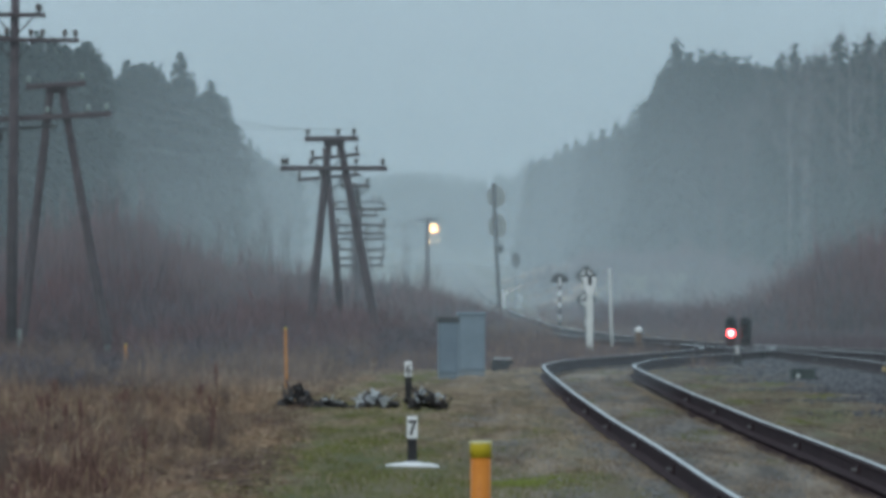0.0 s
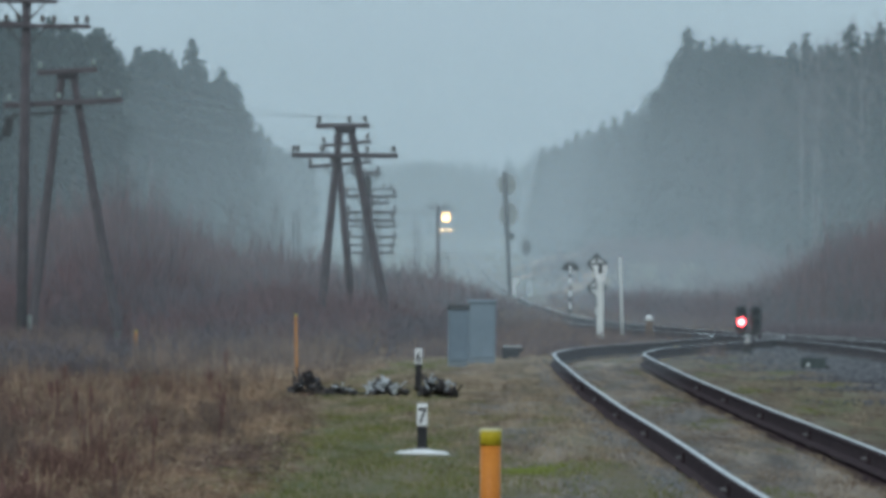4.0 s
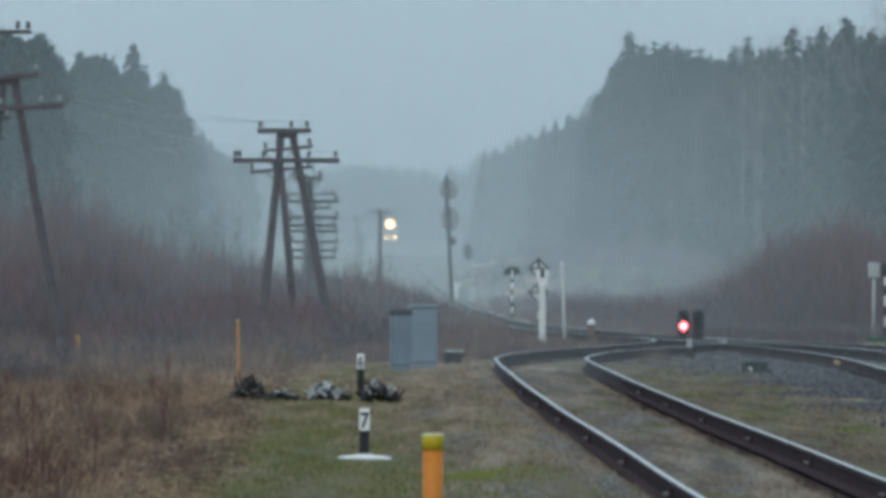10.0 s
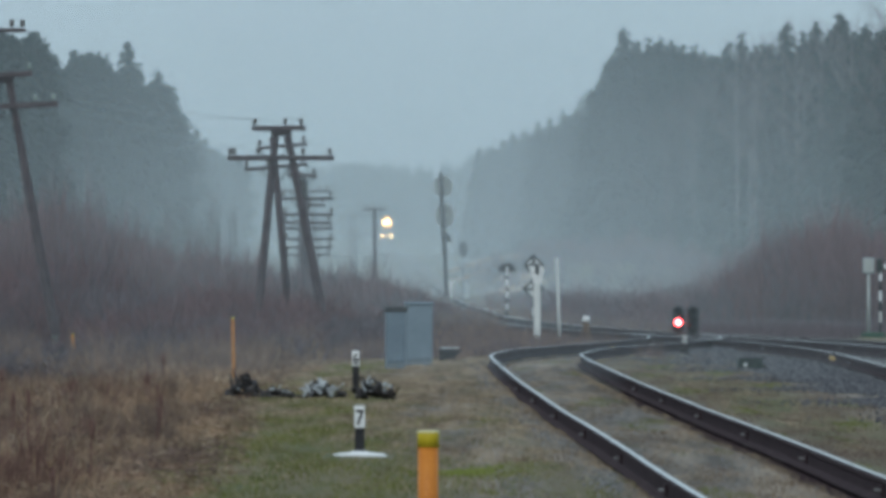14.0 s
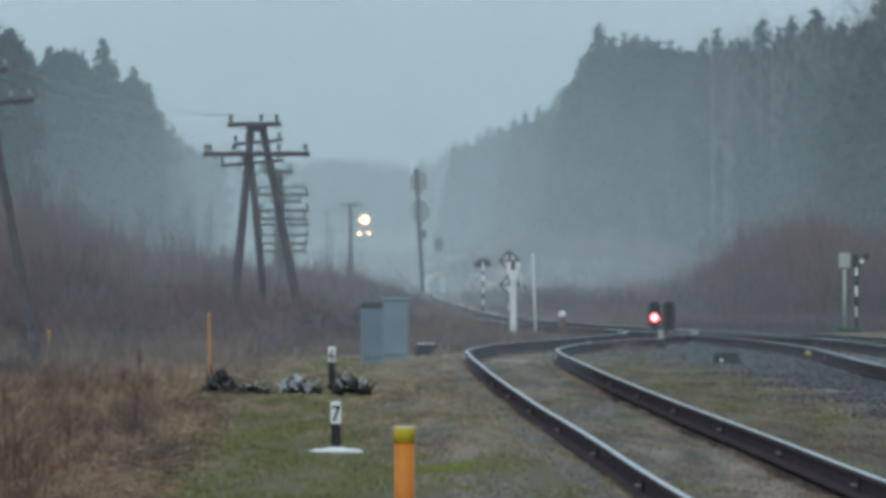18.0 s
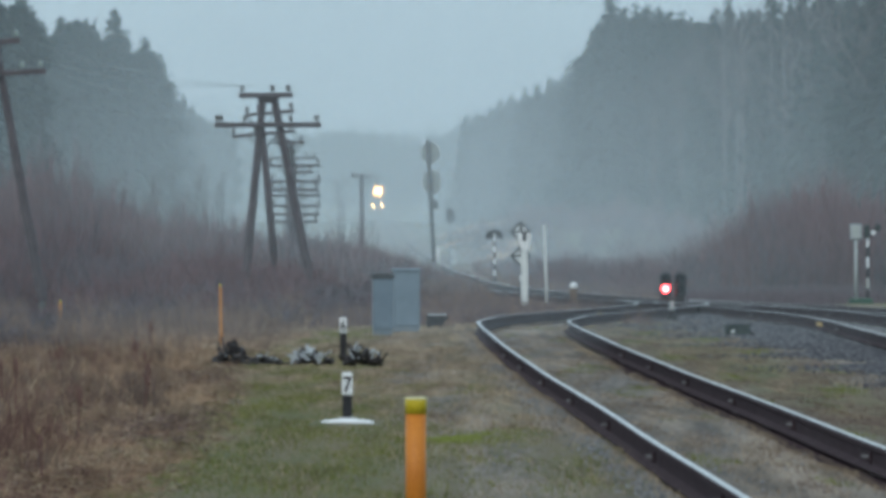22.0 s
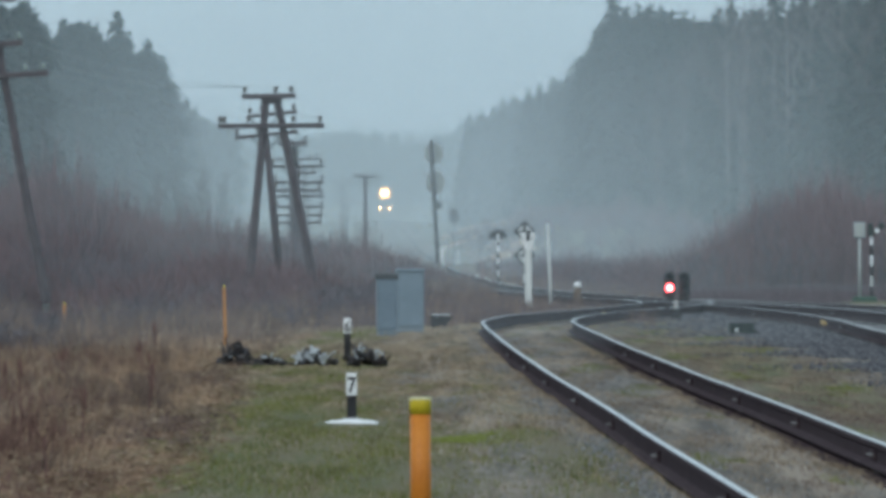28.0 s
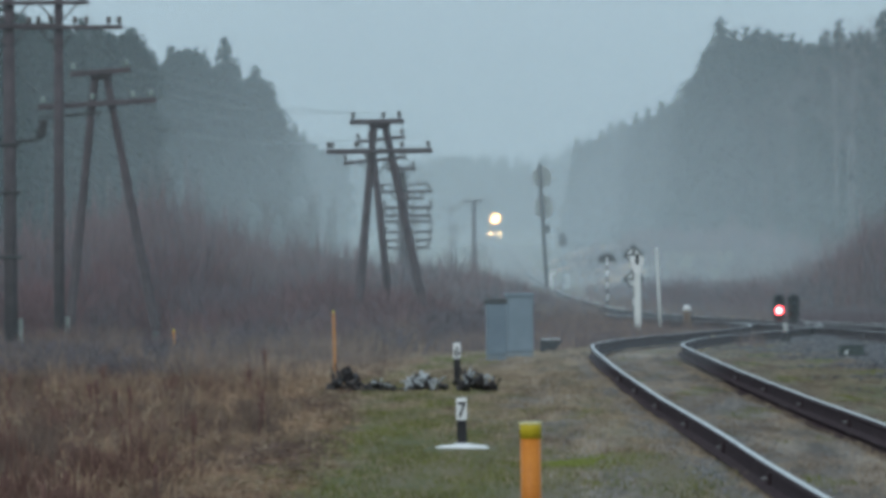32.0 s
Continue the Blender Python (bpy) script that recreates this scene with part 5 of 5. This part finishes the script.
def dwarf_signal(x, y):
    gz = float(ground_height(x, y))
    t = thing("dwarf_signal", pose(x, y, gz), "low twin-head railway signal with one red light lit", "railway signal")
    part("foot", Geo().box((0, 0, 0.06), (0.19, 0.2, 0.32), 0.03), M_BLACK, t)
    part("pedestal", Geo().lathe([(0.075, 0.2), (0.045, 0.27), (0.045, 0.42)], n=12), M_DULL, t, "pale grey pedestal", True)
    part("bracket", Geo().box((0.03, 0, 0.42), (0.5, 0.1, 0.05), 0.01), M_IRON, t)
    for k, cx in enumerate((-0.125, 0.165)):
        h = part("signal_head", Geo().box((cx, 0.06, 0.7), (0.235, 0.2, 0.52), 0.06), M_BLACK, t, "signal head with two hooded lenses")
        for cz in (0.85, 0.635):
            lit = k == 0 and cz < 0.7
            rim = Matrix.Rotation(radians(90), 4, "X")
            part("lens", Geo().lathe([(0.07, 0), (0.07, 0.02), (0.045, 0.035)], (cx, -0.045, cz), 16, rim), M_REDLIGHT if lit else M_GLASS, h, "glowing red lens" if lit else "dark lens")
            g = Geo()
            ang = np.linspace(-0.35, math.pi + 0.35, 15)
            pts = [(cx + 0.115 * math.cos(a), yy, cz + 0.115 * math.sin(a)) for yy in (-0.05, -0.25) for a in ang]
            pts += [(cx + 0.105 * math.cos(a), yy, cz + 0.105 * math.sin(a)) for yy in (-0.25, -0.05) for a in ang]
            n = len(ang)
            g.add(pts, [(j * n + i, j * n + i + 1, (j + 1) * n + i + 1, (j + 1) * n + i) for j in range(3) for i in range(n - 1)])
            part("hood", g, M_BLACK, h)


dwarf_signal(4.555, 421)


for owner, mx, my in ((track_a, 3.1, 416), (track_b, 6.62, 372), (track_b, 8.29, 372)):
    part("yellow_joint_mark", Geo().box((mx, my, -0.05), (0.085, 0.22, 0.07), 0.02, Euler((0.1, 0.25, 0.2)).to_matrix().to_4x4()), M_YELLOWMARK, owner, "faded yellow paint on a rail joint")


def switch_box(x, y):
    t = thing("switch_box", pose(x, y, float(ground_height(x, y)), 0, 0, 8), "low dark green metal switch box on the ballast", "switch box")
    part("body", Geo().box((0, 0, 0.1), (0.42, 0.3, 0.17), 0.02), M_DARKGREEN, t)
    part("lid", Geo().box((0, 0, 0.2), (0.46, 0.34, 0.03), 0.01), M_DARKGREEN, t)
    part("label_plate", Geo().box((-0.1, -0.155, 0.09), (0.05, 0.01, 0.05)), M_GREYPOST, t)
    part("cable_outlet", Geo().rod((0.18, -0.1, 0.1), (0.32, -0.15, -0.02), 0.03, n=8), M_BLACK, t)


switch_box(5.1, 367)


def crossing_board(x, y):
    gz = float(ground_height(x, y))
    t = thing("signal_board", pose(x, y, gz), "pale square board on a grey post in a green foot", "railway sign")
    part("foot", Geo().box((0.12, 0, 0.05), (0.62, 0.3, 0.16), 0.03), M_GREEN, t, "green painted foot")
    part("post", Geo().lathe([(0.042, 0.05), (0.036, 1.75)], n=10), M_DULL, t, smooth=True)
    b = part("board", Geo().box((0, -0.06, 1.82 - 0.0), (0.28, 0.03, 0.37), 0.01), M_DULL, t, "pale grey board")
    part("board_rim", Geo().box((0, -0.05, 1.82), (0.3, 0.02, 0.4), 0.008), M_CABLIGHT, b)
    t2 = thing("banded_signal_mast", pose(x + 0.32, y + 1, gz), "black and white banded mast with a small dark lamp case", "signal mast")
    striped_mast(t2, 1.7, 0.032, 0.12, 6)
    c = part("lamp_case", Geo().box((-0.02, 0, 1.82), (0.15, 0.18, 0.34), 0.03), M_DARKGREEN, t2, "dark green lamp case")
    part("arm", Geo().rod((0.02, 0, 1.72), (0.24, -0.02, 1.92), 0.035, n=8), M_BLACK, c)
    part("arm_disc", Geo().lathe([(0.09, 0), (0.09, 0.03)], (0.26, -0.02, 1.92), 12, Matrix.Rotation(radians(90), 4, "X")), M_DARKGREEN, c)
    part("white_disc", Geo().lathe([(0.06, 0), (0.06, 0.03)], (0.14, -0.07, 1.8), 10, Matrix.Rotation(radians(90), 4, "X")), M_WHITE, c)


crossing_board(10.48, 537)


def oval(w, h, n=20):
    return [(w / 2 * math.cos(a), h / 2 * math.sin(a)) for a in np.linspace(0, 2 * math.pi, n, endpoint=False)]


def disc_signal(x, y):
    gz = float(ground_height(x, y))
    t = thing("signal_mast", pose(x, y, gz, 0, -3.0, 0), "tall railway signal seen from behind, two round screens", "railway signal")
    top = 6.25 - gz
    part("mast", Geo().lathe([(0.11, -0.3), (0.1, top - 0.02), (0.05, top)], n=12), M_IRON, t, "dark steel mast", True)
    for z, h in ((5.55 - gz, 1.08), (4.1 - gz, 1.2)):
        s = part("screen", Geo().plate(oval(0.92, h), -0.02 + 0.2, 0.24, (0.1, 0, z)), M_CONC, t, "round grey background screen")
        part("signal_case", Geo().box((0.08, 0.35, z), (0.36, 0.22, h * 0.8), 0.05), M_IRON, s)
    part("route_case", Geo().box((0.2, 0.2, 3.0 - gz), (0.28, 0.25, 0.4), 0.05), M_IRON, t)
    part("foot", Geo().box((0, 0, 0.1), (0.6, 0.6, 0.5), 0.04), M_CONC, t)
    for k in range(14):
        part("rung", Geo().rod((-0.15, 0.16, 0.6 + k * 0.36), (0.15, 0.16, 0.6 + k * 0.36), 0.014, n=5), M_IRON, t)


disc_signal(-0.42, 1040)


def far_disc(x, y):
    gz = float(ground_height(x, y))
    t = thing("disc_sign", pose(x, y, gz), "small dark oval signal disc on a slim mast", "railway signal")
    part("mast", Geo().lathe([(0.035, -0.1), (0.03, 2.95 - gz)], n=8), M_CABGREY, t, "slim grey mast")
    part("disc", Geo().plate(oval(0.5, 0.87), -0.1, -0.05, (0, 0, 2.56 - gz)), M_IRON, t)


far_disc(0.4, 1150)


def concrete_tee(x, y):
    gz = float(ground_height(x, y))
    t = thing("tee_post", pose(x, y, gz), "white concrete post with a short forked head", "post")
    h = 0.87 - gz
    part("shaft", Geo().box((0, 0, h / 2 - 0.1), (0.2, 0.18, h), 0.03), M_GREYPOST, t)
    part("head", Geo().box((-0.02, 0, h - 0.12), (0.52, 0.16, 0.12), 0.02), M_GREYPOST, t)
    for k in (-0.22, 0.0, 0.2):
        part("prong", Geo().box((k, 0, h), (0.09, 0.1, 0.16), 0.015), M_GREYPOST, t)


concrete_tee(-0.26, 1069)


def far_board(x, y):
    gz = float(ground_height(x, y))
    t = thing("far_board", pose(x, y, gz), "faint white board on a post in the mist", "railway sign")
    part("post", Geo().lathe([(0.06, -0.1), (0.06, 0.9)], n=8), M_DULL, t)
    part("board", Geo().box((0, -0.08, 0.2 - gz), (0.42, 0.05, 0.9), 0.02), M_DULL, t)


far_board(0.6, 1250)

# ---- the pole line ----


def insulator(parent, x, z, y=0.0, paint=None):
    part("pin", Geo().rod((x, y, z), (x, y, z + 0.1), 0.012, n=5), M_IRON, parent)
    part("insulator", Geo().lathe([(0.05, 0.05), (0.055, 0.08), (0.04, 0.1), (0.052, 0.13), (0.045, 0.17), (0.015, 0.185)], (x, y, z), 10), paint or M_BROWNPORC, parent, smooth=True)


def crossarm(t, cx, z, half, pins, paint=None, tilt=0.0, thick=0.09):
    m = Matrix.Rotation(tilt, 4, "Y")
    a = part("crossarm", Geo().box((cx, -0.16, z), (2 * half, 0.09, thick), 0.012, m), M_WOOD, t, "weathered wooden crossarm")
    for p in pins:
        insulator(a, cx + p, z + thick / 2 - 0.01 - math.sin(tilt) * p, -0.16, paint)
    return a


def a_frame_pole(x, y, top, spread, label, arms, paint=None, left=0.36, gap=0.12):
    gz = float(ground_height(x, y))
    t = thing("a_frame_pole", pose(x, y, gz, 0, 0, 0), label, "telegraph pole", "telegraph poles")
    for s, f in ((-1, left), (1, 1 - left)):
        part("pole_leg", Geo().rod((s * 2 * spread * f, 0, 0.35), (s * gap, 0, top - gz + 0.05), 0.11, 0.085, 10), M_WOOD, t)
        part("concrete_foot", Geo().rod((s * 2 * spread * f + s * 0.06, 0.1, -0.3), (s * (2 * spread * f) * 0.88 + s * 0.06, 0.1, 0.85), 0.08, 0.07, 6), M_CONC, t, "pale concrete foot")
    part("saddle", Geo().box((0, 0, top - gz - 0.03), (2 * gap + 0.26, 0.22, 0.2), 0.03), M_WOOD, t, "short wooden saddle joining the two legs")
    for cx, z, half, pins, tilt in arms:
        crossarm(t, cx, z - gz, half, pins, paint, tilt, 0.125)
    return t


def single_pole(x, y, top, label, arms, r=0.13, lean=0.0, steps=(), brackets=()):
    gz = float(ground_height(x, y))
    t = thing("telegraph_pole", pose(x, y, gz, 0, lean, 0), label, "telegraph pole", "telegraph poles")
    part("pole", Geo().lathe([(r, 0.2), (r * 0.95, (top - gz) * 0.5), (r * 0.8, top - gz)], n=10), M_WOOD, t, smooth=True)
    part("concrete_foot", Geo().rod((r + 0.05, 0.1, -0.3), (r + 0.05, 0.1, 0.8), 0.06, 0.05, 6), M_CONC, t, "pale concrete foot")
    for cx, z, half, pins in arms:
        a = crossarm(t, cx, z - gz, half, pins)
        for s in (-1, 1):
            part("strut", Geo().rod((s * 0.04, -0.16, z - gz - 0.4), (s * 0.42, -0.16, z - gz), 0.018, n=5), M_IRON, a)
    for bx, z in brackets:
        b = part("side_bracket", Geo().rod((0, -0.1, z - gz - 0.2), (bx, -0.1, z - gz - 0.16), 0.014, n=5).rod((bx, -0.1, z - gz - 0.16), (bx, -0.1, z - gz), 0.014, n=5), M_IRON, t, "thin iron bracket")
        insulator(b, bx, z - gz, -0.1)
    for z in steps:
        part("clamp", Geo().box((0, 0, z - gz), (0.44, 0.3, 0.07), 0.02), M_IRON, t, "iron clamp")
    return t


a_frame_pole(-4.12, 499, 4.78, 0.818, "weathered wooden A-frame telegraph pole in the brush", [(-0.06, 4.83, 0.64, (-0.56, 0.16, 0.53), -0.01), (-0.01, 4.13, 1.26, (-1.2, -1.1, -0.54, 0.53, 1.16), 0.0)], left=0.358)
single_pole(-4.27, 548, 4.95, "leaning weathered telegraph pole behind an A-frame", [(0.24, 4.69, 0.64, (-0.58, 0.1, 0.56)), (0.02, 4.17, 0.82, (-0.75, -0.2, 0.7))], 0.1, -5.3)
single_pole(-5.87, 800, 5.18, "weathered wooden telegraph pole in a line running into the mist", [(0.06, 4.98, 0.5, (-0.4, 0.42)), (0.02, 4.43, 1.07, (-0.95, 0.72, 1.0))], 0.1)
for y, z in ((1320, 4.8), (1800, 5.1)):
    single_pole(-4.12 - 0.0058 * (y - 499), y, z + 0.2, "weathered wooden telegraph pole in a line running into the mist", [(0, z, 0.95, (-0.85, 0.8))], 0.1)
# 649, 762 and 1100 m poles: set nearer and scaled to fit the view
junction_pole = single_pole(-4.66, 649, 4.4, "telegraph pole with short crossarms and a terminal box", [(-0.06, 4.38, 0.46, (-0.4, 0.38)), (0.1, 3.66, 0.8, (-0.75, 0.72)), (0.12, 3.17, 0.78, (-0.7, 0.72)), (0.1, 2.92, 0.74, (-0.68, 0.66))], 0.08)
part("terminal_box", Geo().box((-0.06, -0.2, 4.35), (0.34, 0.26, 0.62), 0.05), M_IRON, junction_pole, "dark iron terminal box")
single_pole(-5.35, 762, 4.2, "telegraph pole with five short crossarms in the thicket", [(cx, z, half, (-half + 0.1, half - 0.1)) for cx, z, half in ((0.32, 3.79, 0.34), (0, 2.95, 0.95), (0.05, 2.57, 0.9), (-0.04, 2.27, 0.95), (0, 2.0, 0.85))], 0.085)
single_pole(-4.22, 1100, 4.72, "telegraph pole standing clear against the mist", [(0, 4.57, 0.6, (-0.5, -0.3, 0.34, 0.52))], 0.12, brackets=((-0.78, 4.35), (0.78, 4.38), (-0.48, 2.05), (0.5, 2.12)))
single_pole(-8.0, 1700, 4.4, "short telegraph pole faint in the mist", [(0, 4.2, 1.0, (-0.9, 0.9))], 0.12)
single_pole(-9.2, 1870, 6.4, "telegraph pole faint in the mist", [(0, 6.2, 1.1, (-1.0, 1.0))], 0.12)
a_frame_pole(-10.02, 468, 5.76, 0.96, "weathered A-frame telegraph pole with white insulators", [(0.0, 5.8, 0.67, (-0.6, 0.58), -0.06), (-0.08, 5.1, 1.31, (-1.2, -0.1, 0.8, 1.2), -0.05)], paint=M_GREENGLASS, left=0.4, gap=0.11)
single_pole(-10.0, 425, 7.2, "tall weathered telegraph pole with two crossarms", [(0, 6.32, 1.3, (-1.2, -0.98, -0.6, -0.4, 0.33, 0.56, 1.01, 1.22)), (0.0, 6.82, 0.62, (-0.5, 0.5))], 0.11, 0.6)
single_pole(-10.5, 407, 7.1, "tall dark telegraph pole with iron clamps", [(0.3, 6.6, 1.2, (-1.1, 1.1)), (0.1, 6.15, 0.8, (-0.7, 0.7))], 0.13, 0.3, (3.87, 2.95, 1.7))


def hanging_box():
    t = thing("cable_box_arm", pose(-10.6, 440, 4.5), "iron arm with a dark hanging cable box between the poles", "cable box")
    part("arm", Geo().rod((-0.9, 0, -0.38), (-0.15, 0, -0.36), 0.03, n=6), M_IRON, t)
    part("cable_box", Geo().box((-0.05, 0, -0.12), (0.18, 0.2, 0.42), 0.03, Matrix.Rotation(0.25, 4, "Y")), M_IRON, t)
    part("upper_arm", Geo().rod((0.0, 0, 0.12), (1.2, 0, 0.2), 0.03, n=6), M_IRON, t)


hanging_box()


def wire(a, b, sag):
    """One line wire between two insulators."""
    a, b = Vector(a), Vector(b)
    g = Geo()
    pts = [a.lerp(b, u) - Vector((0, 0, sag * 4 * u * (1 - u))) for u in np.linspace(0, 1, 13)]
    ring = [(0.004, 0, 0), (0, 0, 0.004), (-0.004, 0, 0), (0, 0, -0.004)]
    g.add([p + Vector(o) for p in pts for o in ring], [(j * 4 + i, j * 4 + (i + 1) % 4, j * 4 + 4 + (i + 1) % 4, j * 4 + 4 + i) for j in range(12) for i in range(4)])
    tagged(part("line_wire", g, M_CABLE), "thin sagging telegraph wire", "wire", "telegraph wires")


for dx, z, z0 in ((-1.2, 4.35, 5.3), (1.1, 4.35, 5.3), (-0.6, 5.05, 6.0), (0.5, 5.05, 6.0)):
    wire((-10.0 + dx, 467.8, z0), (-4.18 + dx * 0.95, 498.8, z), 0.35)
    wire((-10.0 + dx, 424.8, z0 + 1.1), (-10.0 + dx, 467.8, z0), 0.3)
for dx, z in ((-1.15, 4.35), (1.1, 4.35), (-0.5, 5.05), (0.5, 5.05)):
    wire((-4.18 + dx, 499, z), (-4.3 + dx, 548, z), 0.2)
for dx, z in ((-0.4, 4.3), (0.38, 4.3)):
    wire((-4.3 + dx, 548, z), (-4.72 + dx, 649, 4.5), 0.25)

# ---- the train ----


def make_locomotive():
    t = thing("locomotive", pose(-15.6, 4403, 7.6), "oncoming diesel locomotive with lit headlights in the mist", "locomotive")
    out = [(-1.5, 1.1), (1.5, 1.1), (1.5, 3.4), (1.25, 4.1), (0.7, 4.5), (-0.7, 4.5), (-1.25, 4.1), (-1.5, 3.4)]
    part("body", Geo().plate(out, 0.0, 16.5), M_LOCO, t)
    part("underframe", Geo().box((0, 8.2, 0.95), (2.7, 16, 0.35), 0.04), M_BLACK, t)
    for s in (-1, 1):
        part("windscreen", Geo().box((s * 0.68, -0.02, 2.95), (1.05, 0.06, 0.75), 0.02), M_GLASS, t)
        b = part("buffer", Geo().lathe([(0.09, 0), (0.09, 0.5), (0.24, 0.52), (0.24, 0.58)], (s * 0.88, 0, 1.06), 12, Matrix.Rotation(radians(90), 4, "X")), M_IRON, t)
        h = part("lamp_housing", Geo().lathe([(0.2, 0), (0.24, 0.1), (0.24, 0.16)], (s * 0.86, 0, 1.72), 14, Matrix.Rotation(radians(90), 4, "X")), M_IRON, t)
        # glowing disc added round the lens in place of marker-lamp glare
        part("glare_disc", Geo().lathe([(0.4, 0.12), (0.4, 0.15)], (s * 0.86, 0, 1.72), 14, Matrix.Rotation(radians(90), 4, "X")), M_GLARE, h, "warm emissive disc standing in for lamp glare")
        part("marker_light", Geo().lathe([(0.19, 0.155), (0.19, 0.2), (0.1, 0.22)], (s * 0.86, 0, 1.72), 14, Matrix.Rotation(radians(90), 4, "X")), M_HEADLIGHT, h, "lit marker light")
        part("handrail", Geo().rod((s * 1.4, -0.08, 1.3), (s * 1.4, -0.08, 2.5), 0.025, n=6), M_GREYPOST, t)
    h = part("headlight_housing", Geo().lathe([(0.45, -0.3), (0.48, 0.1), (0.48, 0.2)], (0, 0, 4.35), 18, Matrix.Rotation(radians(90), 4, "X")), M_IRON, t)
    # oversized glowing disc, no real reflector: it imitates the headlight's glare
    part("glare_disc", Geo().lathe([(1.1, 0.16), (1.1, 0.19)], (0, 0, 4.35), 20, Matrix.Rotation(radians(90), 4, "X")), M_GLARE, h, "warm emissive disc standing in for lamp glare")
    # lens disc drawn larger than life so the glare shows
    part("headlight", Geo().lathe([(0.6, 0.205), (0.6, 0.24), (0.25, 0.3)], (0, 0, 4.35), 18, Matrix.Rotation(radians(90), 4, "X")), M_HEADLIGHT, h, "glaring warm headlight")
    part("snowplough", Geo().add([(-1.4, -0.2, 0.2), (1.4, -0.2, 0.2), (1.4, 0, 0.75), (-1.4, 0, 0.75), (-1.4, 0.1, 0.2), (1.4, 0.1, 0.2), (0, -0.6, 0.2), (0, -0.25, 0.75)], [(0, 6, 7, 3), (6, 1, 2, 7), (0, 4, 5, 1, 6), (3, 7, 2, 5, 4), (0, 3, 4), (1, 5, 2)]), M_RED, t)
    for y in (2.2, 4.0, 5.8, 10.6, 12.4, 14.2):
        part("axle", Geo().rod((-0.85, y, 0.52), (0.85, y, 0.52), 0.1, n=8), M_IRON, t)
        for s in (-1, 1):
            part("wheel", Geo().rod((s * 0.72, y, 0.525), (s * 0.85, y, 0.525), 0.525, n=20), M_IRON, t)
    return t


locomotive = make_locomotive()


def motions():
    rows = []
    for s in range(0, 33, 2):
        y = 4403 - 20.6 * s
        x, z = float(main_line(y)), float(rise(y))
        slope = float(main_line(y + 15) - main_line(y - 1)) / 16
        rows.append((s, pose(x, y, z, 0, 0, -math.degrees(math.atan(slope)))))
    walk(locomotive, rows)


# ---- sleepers, last ----


def make_sleepers():
    me = Geo().box((0, 0, 0), (2.6, 0.24, 0.16), 0.015).mesh("sleeper", M_SLEEP)
    plate = Geo().box((0, 0, 0), (0.36, 0.17, 0.045), 0.006).mesh("tie_plate", M_RAIL)
    rest = Geo()
    for k, y in enumerate(np.arange(100, 465, 0.56)):
        y = float(y)
        s = float(siding(y + 1) - siding(y - 1)) / 2
        m = pose(float(siding(y)), y, -0.352, 0, 0, -math.degrees(math.atan(s)))
        if 60 <= k < 360:
            ob = new("sleeper", me)
            ob.parent, ob.matrix_basis = track_a, m
            for side in (-1, 1):
                p = new("tie_plate", plate)
                p.parent, p.location = ob, (side * (GAUGE / 2 + 0.036), 0, 0.1)
        else:
            rest.box(m.translation, (2.6, 0.24, 0.16), 0, m.to_3x3().to_4x4())
    tagged(part("sleepers", rest, M_SLEEP, track_a), kind="stuff")
    rest = Geo()
    for y in np.arange(190, 640, 0.56):
        y = float(y)
        s = float(main_line(y + 1) - main_line(y - 1)) / 2
        rest.box((float(main_line(y)), y, -0.312), (2.6, 0.24, 0.16), 0, Matrix.Rotation(-math.atan(s), 4, "Z"))
    tagged(part("sleepers", rest, M_SLEEP, track_b), kind="stuff")


make_sleepers()
motions()
